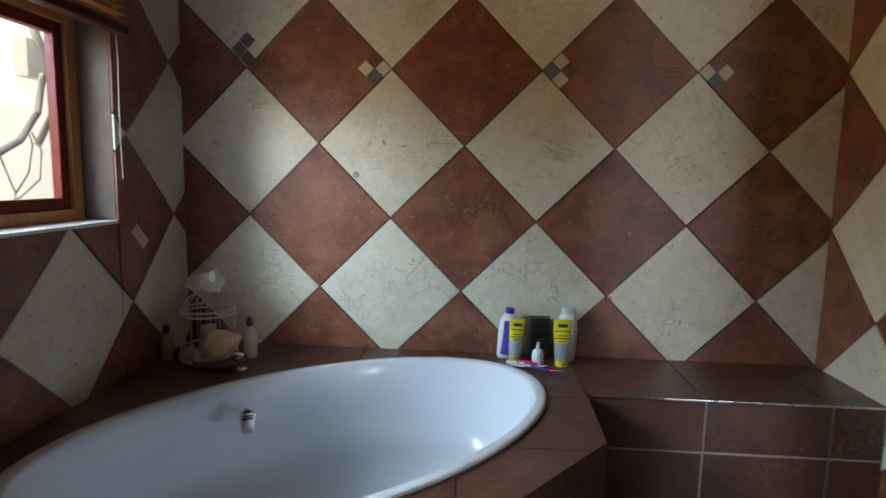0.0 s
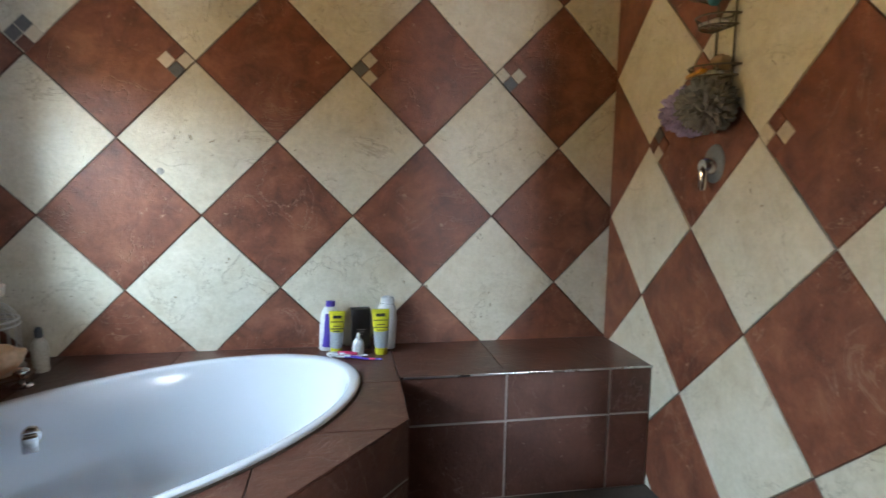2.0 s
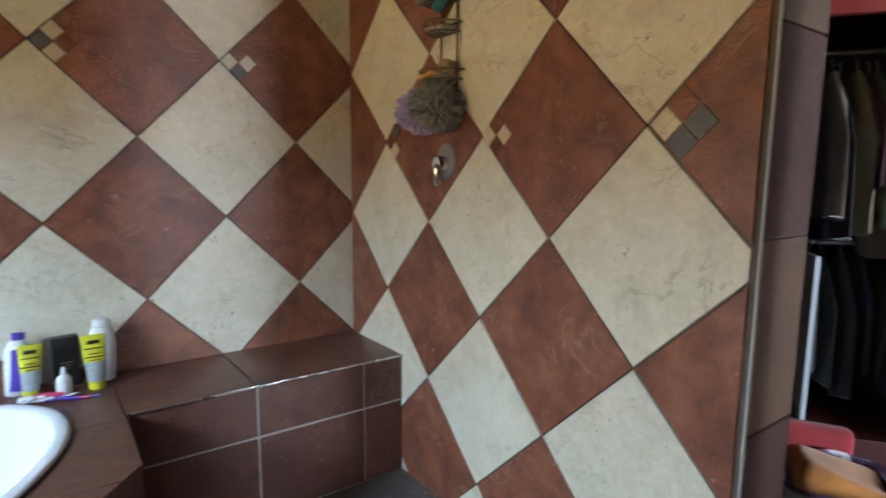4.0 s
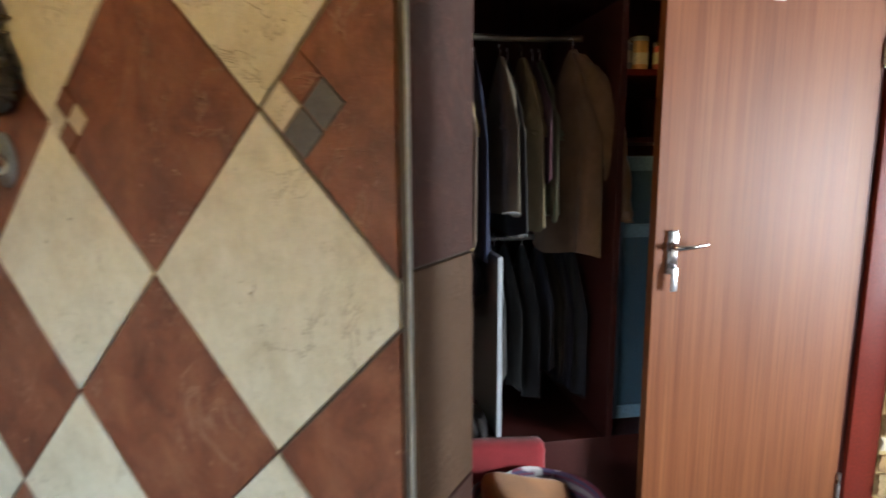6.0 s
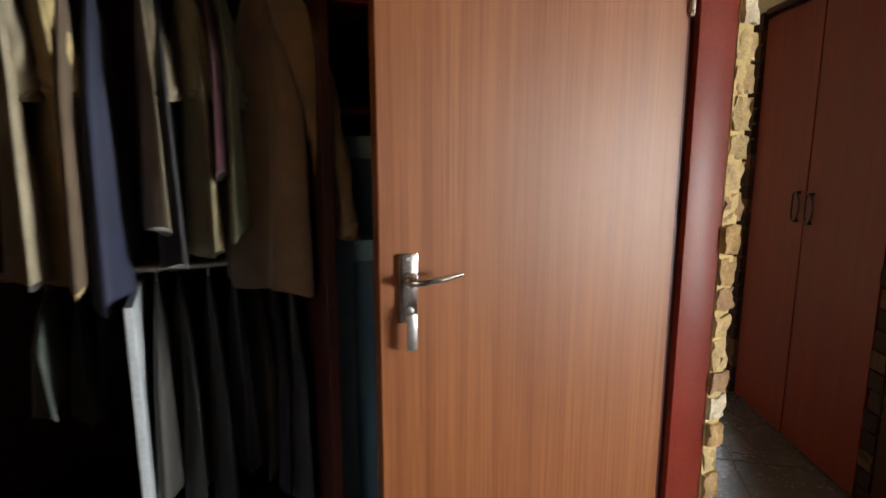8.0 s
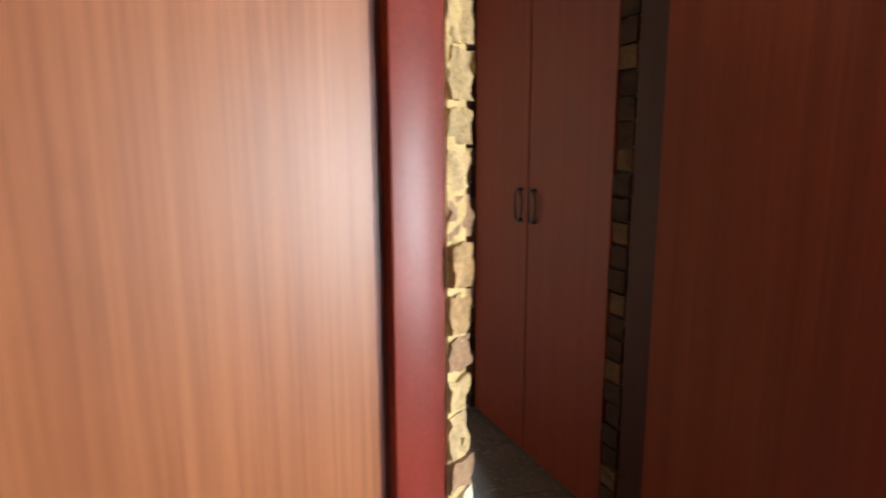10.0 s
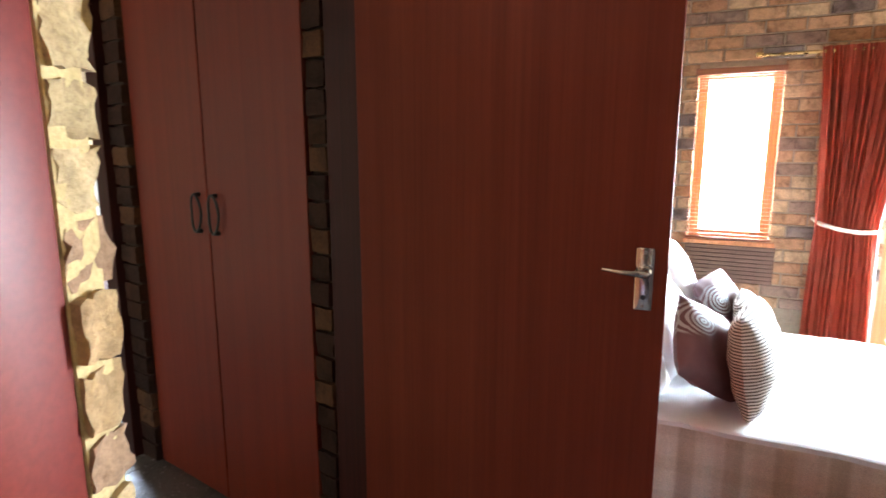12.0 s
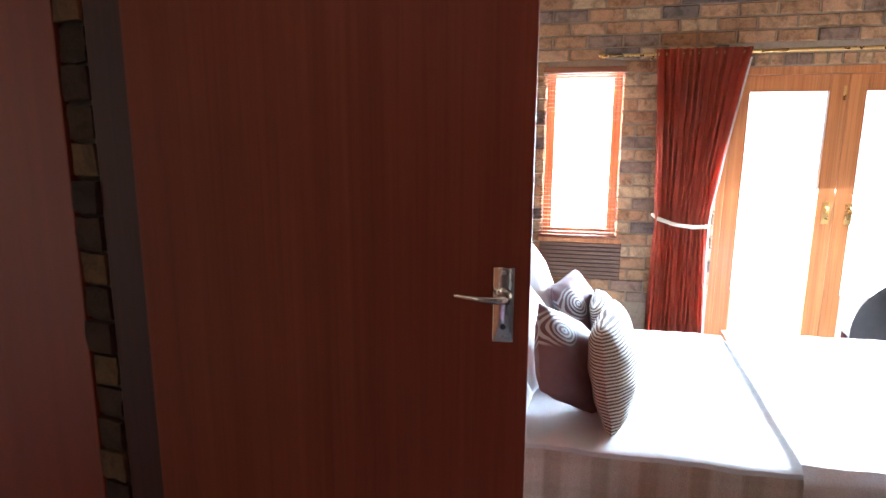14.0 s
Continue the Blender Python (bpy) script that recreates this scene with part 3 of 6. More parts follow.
tub = thing("bathtub", TUB @ pose(0, 0, DECK_Z), "white oval drop-in bathtub, empty, sunk into a tiled deck", "bathtub")
prof = [(1.0, 0.001), (1.004, 0.008), (0.998, 0.014), (0.985, 0.017), (0.940, 0.014), (0.930, 0.010), (0.923, 0.0), (0.914, -0.02), (0.898, -0.08), (0.87, -0.18), (0.83, -0.28), (0.77, -0.36), (0.68, -0.41), (0.5, -0.43), (0.25, -0.435), (0.0, -0.436)]
bm, rings, N = bmesh.new(), [], 72
for f, z in prof:
    if f == 0:
        rings.append([bm.verts.new((0, 0, z))])
        continue
    inset = (1 - f)
    a, b = TA - inset * 0.72, TB - inset * 0.60
    if f < 0.6:
        a, b = TA * f * 1.02, TB * f * 1.1
    rings.append([bm.verts.new((a * math.cos(2 * math.pi * k / N), b * math.sin(2 * math.pi * k / N), z)) for k in range(N)])
for p, q in zip(rings, rings[1:]):
    for k in range(N):
        j = (k + 1) % N
        bm.faces.new((p[k], p[j], q[0]) if len(q) == 1 else (p[k], p[j], q[j], q[k]))
part("basin", bm, M_ENAMEL, tub)
part("sealant", tube([(1.0 * (TA + 0.004) * math.cos(2 * math.pi * k / 64), (TB + 0.004) * math.sin(2 * math.pi * k / 64), 0.001) for k in range(64)], 0.0055, 6, True), M_GROUT, tub, "dark sealant line")
ovf = part("overflow", lathe([(0, 0.020), (0.024, 0.019), (0.031, 0.014), (0.033, 0.0)], 28, TUB.inverted() @ look((-0.69, 2.02, 0.515), (-0.27, 1.10, 0.53)) @ pose(0, 0, 0, 180, 0, 0)), M_CHROME, tub, "chrome overflow cover")
ovf.matrix_basis = pose(0, 0, -DECK_Z)
kn = box_bm(-0.026, 0.026, -0.034, 0.030, -0.030, 0.006, 0.010, 3, TUB.inverted() @ look((-0.685, 2.00, 0.497), (-0.27, 1.10, 0.51)))
k2 = part("overflow_lever", kn, M_CHROME, tub, "chrome lever")
k2.matrix_basis = pose(0, 0, -DECK_Z)
part("drain", lathe([(0, 0.004), (0.03, 0.004), (0.034, 0.001), (0.034, -0.004)], 24, pose(0.1, 0, -0.433)), M_CHROME, tub, "chrome drain")

# ---------------------------------------------------------------- things on the deck
M_YELLOW = plain("yellow_print", (0.72, 0.68, 0.03), 0.35)
M_WHITEPL = plain("white_plastic", (0.78, 0.79, 0.80), 0.3)
M_PURPLE = plain("violet_plastic", (0.09, 0.05, 0.42), 0.32)
M_SILVER = plain("silver_print", (0.50, 0.55, 0.60), 0.3, 0.4)
M_PINK = plain("pink_print", (0.70, 0.05, 0.16), 0.35)


def squeeze_tube(m, h, w, body, cap_m, label):
    """A flat-topped tube that stands on its cap."""
    t = thing("squeeze_tube", m, label, "tube")
    def shell(z0, z1, n=10, grow=0.0):
        bm, rings = bmesh.new(), []
        for k in range(n + 1):
            f = k / n
            z = z0 + (z1 - z0) * f
            g = (z - 0.03) / (h - 0.03)
            a, b = (w * (0.36 + 0.14 * g) + grow), (w * 0.30 * (1 - g) + 0.003 + grow)
            rings.append([bm.verts.new((a * math.cos(q), b * math.sin(q), z)) for q in [2 * math.pi * i / 28 for i in range(28)]])
        for p, q in zip(rings, rings[1:]):
            for i in range(28):
                bm.faces.new((p[i], p[(i + 1) % 28], q[(i + 1) % 28], q[i]))
        bm.faces.new(rings[0][::-1])
        bm.faces.new(rings[-1])
        return bm
    part("cap", lathe([(0, 0), (w * 0.33, 0), (w * 0.36, 0.004), (w * 0.35, 0.028), (0, 0.030)], 28), cap_m, t)
    part("body", shell(0.03, h), body, t)
    part("print_band", shell(0.035, 0.035 + h * 0.36, 8, 0.0008), M_SILVER, t, "silver lower print")
    part("logo", box_bm(-w * 0.26, w * 0.26, -0.004, 0.0, h * 0.84, h * 0.91, 0.002, 1, pose(0, -0.0055, 0)), M_BLACKPLASTIC, t, "dark emblem")
    for k, z in enumerate((0.76, 0.66, 0.60, 0.54)):
        part("print_line", box_bm(-w * (0.40 if k in (0, 2) else 0.22), w * (0.40 if k in (0, 2) else 0.22), -0.002, 0.0, h * z, h * z + 0.004, m=pose(0, -0.009 - 0.012 * (1 - z), 0, 0, 0, 0)), M_BLACKPLASTIC, t, "dark printed line")
    return t


def bottle(m, prof, mat, cap_prof, cap_mat, label, sy=0.6):
    t = thing("bottle", m, label, "bottle")
    part("body", lathe(prof, 28, None, 1, sy), mat, t)
    part("cap", lathe(cap_prof, 24, None, 1, sy if sy < 1 else 1), cap_mat, t)
    return t


Z0 = DECK_Z + 0.0005
big = [(0, 0), (0.040, 0), (0.046, 0.006), (0.048, 0.12), (0.043, 0.185), (0.030, 0.212), (0.022, 0.218), (0, 0.218)]
shampoo = bottle(pose(0.335, 2.655, Z0, 0, 3, 8), big, M_WHITEPL, [(0.020, 0.2175), (0.022, 0.222), (0.022, 0.245), (0, 0.247)], M_PURPLE, "tall white shampoo bottle with violet cap beside the bath")
part("front_label", lathe([(0.0485, 0.02), (0.0495, 0.024), (0.0500, 0.12), (0.0452, 0.182), (0.0440, 0.186)], 28, None, 0.86, 0.62), M_PURPLE, shampoo, "violet printed label")
bottle(pose(0.617, 2.650, Z0, 0, 2, -6), [(0, 0), (0.042, 0), (0.047, 0.006), (0.049, 0.15), (0.044, 0.205), (0.034, 0.228), (0, 0.230)], M_WHITEPL, [(0.031, 0.2295), (0.034, 0.234), (0.032, 0.258), (0.015, 0.266), (0, 0.267)], M_WHITEPL, "tall white conditioner bottle with white cap")
squeeze_tube(pose(0.372, 2.590, Z0, 6, 2, 4), 0.215, 0.078, M_YELLOW, M_YELLOW, "yellow and silver squeeze tube standing on its cap")
squeeze_tube(pose(0.590, 2.566, Z0, 5, -1, -4), 0.225, 0.086, M_YELLOW, M_YELLOW, "yellow and silver squeeze tube, the larger one")
bx = thing("carton", pose(0.492, 2.660, Z0, 0, 0, 6), "black cardboard carton leaning on the tiles", "box")
part("body", box_bm(-0.046, 0.046, -0.026, 0.026, 0, 0.205, 0.002), mottled("black_card", (0.015, 0.013, 0.013), (0.026, 0.02, 0.02), 20, 0.4), bx)
for k in range(3):
    part("print_line", box_bm(-0.022, 0.020 - 0.006 * k, -0.0272, -0.0262, 0.10 - 0.012 * k, 0.104 - 0.012 * k), plain("grey_print", (0.35, 0.3, 0.28), 0.5), bx, "grey printed line")
bottle(pose(0.478, 2.560, Z0), [(0, 0), (0.024, 0), (0.027, 0.004), (0.027, 0.058), (0.020, 0.072), (0.012, 0.077), (0, 0.077)], M_WHITEPL, [(0.010, 0.0765), (0.011, 0.083), (0.006, 0.106), (0, 0.109)], M_WHITEPL, "small white dropper bottle with pointed cap", 0.75)
for (x, y, a, mat, lab) in ((0.43, 2.505, 10, M_WHITEPL, "white and red toothbrush lying on the deck"), (0.50, 2.47, -14, M_PURPLE, "violet toothbrush lying on the deck"), (0.47, 2.49, -24, M_PINK, "pink and white toothbrush lying on the deck")):
    tb = thing("toothbrush", pose(x, y, Z0 + 0.005, 0, 0, a), lab, "toothbrush", "toothbrushes")
    pts = [(-0.09 + 0.18 * k / 12, 0.004 * math.sin(k * 0.9), 0.004 + 0.004 * math.sin(k * 0.55)) for k in range(13)]
    part("handle", tube(pts, [0.0045 + 0.002 * math.sin(math.pi * min(1, k / 7)) for k in range(13)], 10), mat, tb)
    part("bristles", box_bm(-0.088, -0.062, -0.005, 0.005, 0.0095, 0.019, 0.001), M_WHITEPL, tb, "white bristles")
rz = thing("razor", pose(0.385, 2.53, Z0 + 0.006, 0, 0, -8), "white razor with red grip lying on its side", "razor")
part("head", box_bm(-0.055, 0.0, -0.016, 0.014, 0, 0.018, 0.006, 3), M_WHITEPL, rz)
part("grip", tube([(-0.005, 0, 0.012), (0.04, 0.003, 0.014), (0.09, 0.0, 0.010)], [0.009, 0.010, 0.006], 12), M_PINK, rz, "red grip")
part("slot", box_bm(-0.04, -0.014, -0.0175, -0.0162, 0.006, 0.012), M_BLACKPLASTIC, rz, "dark opening")

# corner ornaments
M_CAGE = plain("white_wire", (0.62, 0.58, 0.52), 0.5)
cage = thing("birdcage_lantern", pose(-1.06, 2.47, Z0), "white wire birdcage lantern with a cloth rose on top", "lantern")
part("base", lathe([(0, 0), (0.125, 0), (0.13, 0.006), (0.13, 0.03), (0.12, 0.036), (0, 0.036)], 36), M_CAGE, cage)
for k in range(18):
    a = 2 * math.pi * k / 18
    pts = [(0.118 * math.cos(a), 0.118 * math.sin(a), 0.034 + 0.03 * j) for j in range(7)] + [(0.118 * math.cos(t) * math.cos(a), 0.118 * math.cos(t) * math.sin(a), 0.214 + 0.105 * math.sin(t)) for t in [radians(d) for d in range(12, 91, 13)]]
    part("wire", tube(pts, 0.0022, 5), M_CAGE, cage)
for z, rr in ((0.214, 0.120), (0.236, 0.117), (0.055, 0.120)):
    part("hoop", tube([(rr * math.cos(2 * math.pi * k / 36), rr * math.sin(2 * math.pi * k / 36), z) for k in range(36)], 0.005, 6, True), M_CAGE, cage)
rose = lathe([(0, -0.02), (0.05, -0.015), (0.075, 0.01), (0.07, 0.04), (0.045, 0.062), (0.02, 0.066), (0, 0.06)], 30, pose(0, 0, 0.335))
part("rose", roughen(rose, 0.035, 22, 3.0), cloth("ivory_cloth", (0.62, 0.55, 0.44), (0.70, 0.64, 0.54)), cage, "ivory cloth rose")
part("candle", lathe([(0, 0.036), (0.035, 0.036), (0.035, 0.15), (0.028, 0.155), (0, 0.15)], 24), plain("ivory_wax", (0.65, 0.58, 0.46), 0.5), cage, "ivory candle")
shell_m = mottled("peach_shell", (0.62, 0.36, 0.20), (0.74, 0.52, 0.34), 16, 0.4, 60)
sh = lathe([(0, -0.07), (0.03, -0.065), (0.058, -0.035), (0.064, 0.0), (0.050, 0.04), (0.03, 0.07), (0.012, 0.088), (0, 0.09)], 26, pose(0, 0, 0.062, 0, 75, 0))
tagged(finish("sea_shell", roughen(sh, 0.010, 30, 1.0), shell_m, pose(-0.955, 2.36, Z0 + 0.036, 0, 0, 20)), "peach-coloured sea shell in a shallow dish", "shell")
tagged(finish("shallow_dish", lathe([(0, 0), (0.06, 0), (0.075, 0.012), (0.112, 0.030), (0.116, 0.034), (0.110, 0.036), (0.07, 0.018), (0, 0.012)], 32), plain("brown_stoneware", (0.16, 0.085, 0.05), 0.4), pose(-0.955, 2.36, Z0)), "brown stoneware dish on the bath deck", "dish")
M_PERFUME = plain("perfume_glass", (0.55, 0.50, 0.40), 0.08)
for x, y, s, lab in ((-0.875, 2.50, 1.0, "clear perfume bottle with a dark stopper"), (-1.225, 2.40, 0.85, "slim pale bottle with a dark cap"), (-1.045, 2.325, 0.6, "small faceted glass bottle with dark stopper")):
    bottle(pose(x, y, Z0) @ Matrix.Scale(s, 4), [(0, 0), (0.030, 0), (0.034, 0.005), (0.034, 0.11), (0.026, 0.135), (0.012, 0.145), (0.012, 0.15), (0, 0.15)], M_PERFUME, [(0.012, 0.1495), (0.016, 0.152), (0.016, 0.185), (0.008, 0.195), (0, 0.196)], M_BLACKPLASTIC, lab, 0.8)
tap = thing("bath_spout", pose(-0.86, 2.32, DECK_Z), "round chrome bath filler on the tiled deck", "tap")
part("flange", lathe([(0, 0), (0.040, 0), (0.041, 0.004), (0.03, 0.010), (0.016, 0.014), (0, 0.014)], 32), M_CHROME, tap)
part("stem", lathe([(0.013, 0.013), (0.012, 0.04), (0.016, 0.048), (0, 0.048)], 24), M_CHROME, tap)
part("knob", lathe([(0, 0.047), (0.022, 0.049), (0.030, 0.056), (0.030, 0.066), (0.02, 0.074), (0, 0.076)], 32), M_CHROME, tap)

# ---------------------------------------------------------------- shower fittings
SW = pose(1.82, 0, 0, 0, 0, -90)                 # x to the right along the shower wall (-y), y into the wall
mixer = thing("shower_mixer", SW @ pose(-1.865, 0, 1.490), "chrome shower mixer with a drop lever on an oval plate", "tap")
part("plate", lathe([(0, 0.010), (0.050, 0.010), (0.058, 0.006), (0.060, 0)], 40, pose(0, 0, 0.02, 90, 0, 0) @ Matrix.Diagonal((1.0, 1.25, 1, 1))), plain("brushed_grey_plate", (0.30, 0.33, 0.34), 0.35, 0.6), mixer, "grey oval plate")
part("body", lathe([(0, 0.055), (0.026, 0.054), (0.033, 0.045), (0.035, 0.0)], 32, pose(0, 0, 0.01, 90, 0, 0)), M_CHROME, mixer)
part("lever", tube([(0, -0.030, 0.016), (0.004, -0.046, -0.012), (0.006, -0.050, -0.05), (0.007, -0.050, -0.082)], [0.020, 0.022, 0.018, 0.012], 14), M_CHROME, mixer)

M_WIRE = plain("tarnished_wire", (0.20, 0.17, 0.13), 0.4, 0.8)
rack = thing("shower_caddy", SW @ pose(-1.862, 0, 0), "hanging chrome wire shower caddy with three small baskets", "shower caddy")
for x in (-0.03, 0.075):
    part("upright", tube([(x, -0.012, 1.74), (x, -0.012, 2.05), (x, -0.012, 2.36)], 0.0040, 6), M_WIRE, rack)
part("hook", tube([(-0.03, -0.012, 2.36), (-0.01, -0.012, 2.42), (0.022, -0.012, 2.44), (0.055, -0.012, 2.42), (0.075, -0.012, 2.36)], 0.0035, 6), M_STEEL, rack)
for z, w, d in ((1.825, 0.21, 0.12), (2.005, 0.17, 0.11), (2.12, 0.22, 0.12)):
    for zz in (z, z + 0.035):
        g = 1.0 if zz > z else 0.86
        loop = [(0.02 - g * w / 2, -0.014, zz), (0.02 + g * w / 2, -0.014, zz)] + [(0.02 + g * w / 2 * math.cos(a), -0.014 - g * d * math.sin(a), zz) for a in [radians(q) for q in range(15, 166, 15)]]
        part("basket_hoop", tube(loop, 0.0038, 6, True), M_WIRE, rack)
    for a in range(15, 166, 25):
        c, s = math.cos(radians(a)), math.sin(radians(a))
        part("basket_wire", tube([(0.02 + w / 2 * c, -0.014 - d * s, z + 0.035), (0.02 + 0.43 * w * c, -0.014 - 0.86 * d * s, z), (0.02, -0.016, z)], 0.0022, 5), M_WIRE, rack)


def puff(m, r, mat, label, seed):
    """A ball of gathered mesh: deep soft ruffles."""
    bm = bmesh.new()
    bmesh.ops.create_icosphere(bm, subdivisions=5, radius=r)
    for v in bm.verts:
        d = v.co.normalized()
        q = Vector(noise.noise_vector(d * 2.6 + Vector((seed, 0, 0))))
        ridge = abs(noise.noise(d * 5.5 + q * 0.9 + Vector((0, seed, 0))))
        fine = abs(noise.noise(d * 15 + q * 2.0))
        v.co = d * r * (0.80 + 0.42 * min(1, ridge * 2.2) + 0.10 * fine)
        v.co.z *= 0.92
    return tagged(finish("bath_puff", bm, mat, m), label, "bath puff", "bath puffs")


puff(SW @ pose(-1.935, -0.080, 1.712), 0.090, cloth("lilac_mesh", (0.34, 0.27, 0.50), (0.50, 0.42, 0.66), 20), "lilac mesh bath puff hanging from the caddy", 3)
puff(SW @ pose(-1.815, -0.085, 1.720), 0.094, cloth("grey_mesh", (0.16, 0.16, 0.155), (0.30, 0.29, 0.28), 20), "grey mesh bath puff hanging from the caddy", 8)
M_SOAP = plain("pale_soap", (0.62, 0.66, 0.62), 0.45)
for z, x, c, lab in ((1.828, -0.01, M_SOAP, "pale soap bar in the caddy"), (2.008, 0.0, plain("white_soap", (0.72, 0.68, 0.62), 0.4), "white soap bar in the caddy")):
    tagged(finish("soap_bar", box_bm(-0.05, 0.05, -0.03, 0.03, 0.002, 0.022, 0.009, 3), c, SW @ pose(-1.862, 0, 0) @ pose(x + 0.02, -0.062, z - 0.001, 0, 0, 8)), lab, "soap")
tagged(finish("pumice_strip", box_bm(-0.06, 0.055, -0.012, 0.012, 0.0, 0.014, 0.003), plain("amber_plastic", (0.70, 0.36, 0.05), 0.4), SW @ pose(-1.862, 0, 0) @ pose(0.01, -0.112, 1.832, 0, -4, -6)), "amber plastic strip in the caddy", "bath tool")
tagged(finish("hair_brush", box_bm(-0.075, 0.075, -0.02, 0.02, 0.0, 0.035, 0.012, 3), plain("teal_plastic", (0.05, 0.22, 0.26), 0.4), SW @ pose(-1.862, 0, 0) @ pose(0.075, -0.066, 2.125, 0, -40, 0)), "teal plastic brush in the caddy", "brush")
tagged(finish("folded_washcloth", roughen(box_bm(-0.08, 0.05, -0.045, 0.045, 0.0, 0.05, 0.02, 3), 0.012, 20, 5), cloth("grey_towel", (0.30, 0.24, 0.19), (0.42, 0.34, 0.27), 20), SW @ pose(-1.862, 0, 0) @ pose(0.0, -0.064, 2.122, 0, -6, 10)), "grey-brown washcloth stuffed into the caddy", "washcloth")
tagged(finish("orange_razor", tube([(-0.07, 0, 0.0), (0.0, 0.0, 0.03), (0.07, 0.0, 0.05)], [0.006, 0.008, 0.006], 10), plain("orange_plastic", (0.75, 0.20, 0.04), 0.35), SW @ pose(-1.862, 0, 0) @ pose(-0.02, -0.118, 2.165, 0, 0, 0)), "orange razor handle in the caddy", "razor")
tagged(finish("sponge", roughen(box_bm(-0.03, 0.035, -0.03, 0.03, 0.0, 0.05, 0.018, 3), 0.014, 26, 2), mottled("brown_sponge", (0.30, 0.20, 0.10), (0.42, 0.30, 0.17), 40, 0.95, 90), SW @ pose(-1.862, 0, 0) @ pose(0.065, -0.055, 1.850, 0, 10, 0)), "brown natural sponge in the caddy", "sponge")


# ---------------------------------------------------------------- bathroom window
def sash_frame(parent, x0, x1, z0, z1, w, y0, y1, mat, name="frame_bar"):
    """Four bars round an opening in the xz plane."""
    for a in ((x0, x0 + w, z0, z1), (x1 - w, x1, z0, z1), (x0 + w, x1 - w, z0, z0 + w), (x0 + w, x1 - w, z1 - w, z1)):
        part(name, box_bm(a[0], a[1], y0, y1, a[2], a[3], 0.004), mat, parent, smooth=False)


WW = pose(-1.29, 0, 0, 0, 0, 90)                 # x = world y, y into the wall (towards -x)
win1 = thing("window_1", WW, "varnished timber bathroom window with a tiled reveal", "window", kind="structure")
sash_frame(win1, WIN[0], WIN[1], WIN[2], WIN[3], 0.055, 0.13, 0.20, M_WINWOOD)
for a, b in ((WIN[0] + 0.055, 0.42), (0.42, 1.37), (1.37, WIN[1] - 0.055)):
    sash_frame(win1, a, b, WIN[2] + 0.055, WIN[3] - 0.055, 0.045, 0.145, 0.185, M_REDPAINT, "sash_bar")
    p = part("pane", box_bm(a + 0.04, b - 0.04, 0.163, 0.167, WIN[2] + 0.09, WIN[3] - 0.09), M_GLASS, win1, smooth=False)
    p.visible_shadow = False
M_REVEAL = tile_mat("pale_reveal_tile", (0.78, 0.74, 0.74), (0.72, 0.67, 0.67), (0.83, 0.80, 0.80), (0.45, 0.4, 0.4), 0.35)
for z0, z1 in ((WIN[2] + 0.004, 1.685), (1.685, WIN[3])):
    bm = slab_piece([(-0.002, z0), (0.130, z0), (0.130, z1), (-0.002, z1)], 0.010, 0.002, 0.002)
    part("reveal_tile", bm, M_REVEAL, win1, "pale glazed reveal tile", m=pose(WIN[1], 0, 0, 0, 0, 90), smooth=False)
for k in range(7):
    a, b = WIN[0] + 0.52 * k, min(WIN[1], WIN[0] + 0.52 * (k + 1))
    part("sill_tile", box_bm(a + 0.002, b - 0.002, -0.008, 0.129, WIN[2] - 0.004, WIN[2] + 0.010, 0.002), M_REVEAL, win1, "pale glazed sill tile", smooth=False)
blind1 = thing("roller_blind_slats", WW @ pose(0, -0.035, 0), "raised wooden slat blind with a dark bottom rail", "blind")
part("bottom_rail", box_bm(WIN[0] - 0.06, WIN[1] + 0.045, -0.030, 0.030, 1.985, 2.018, 0.006), M_DARKWOOD, blind1, "dark bottom rail")
for k in range(9):
    part("slat", box_bm(WIN[0] - 0.05, WIN[1] + 0.035, -0.024, 0.024, 2.030 + 0.028 * k, 2.033 + 0.028 * k), M_WINWOOD, blind1, smooth=False)
part("head_rail", box_bm(WIN[0] - 0.06, WIN[1] + 0.045, -0.030, 0.030, 2.29, 2.33, 0.004), M_DARKWOOD, blind1)
cord = tagged(finish("blind_cord", tube([(0, 0, 2.3), (0.004, -0.003, 1.9), (0.001, 0, 1.6), (0.003, -0.002, 1.42)], 0.002, 6), M_WHITEPL, WW @ pose(WIN[1] + 0.018, -0.022, 0)), "thin white blind cord hanging by the window", "cord")

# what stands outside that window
# emissive panel added in place of the sunlit yard; also lends warm light
m, n, l, b = material("yard_backdrop_glow", 1.0, 0, 0)
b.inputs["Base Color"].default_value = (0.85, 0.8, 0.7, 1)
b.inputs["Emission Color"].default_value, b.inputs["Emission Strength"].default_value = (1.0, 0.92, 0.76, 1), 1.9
tagged(finish("backdrop", box_bm(-2.95, -2.76, -1.5, 6.0, -0.16, 3.6), m, None, False), "glowing backdrop that stands in for sunlight outside the bathroom window", "backdrop", kind="structure")
M_PALEMETAL = plain("pale_painted_metal", (0.80, 0.75, 0.64), 0.6)
br = thing("pipe_bracket", pose(-2.70, 3.60, 0, 0, 0, 90), "grey metal bracket with bent pipes on the yard wall", "bracket")
part("plate", box_bm(-0.16, 0.12, -0.05, 0.05, 2.02, 2.26, 0.01), M_PALEMETAL, br)
part("pipe", tube([(-0.05, -0.06, 2.05), (-0.12, -0.06, 1.80), (-0.26, -0.05, 1.62), (-0.5, -0.05, 1.5)], 0.022, 10), M_PALEMETAL, br)
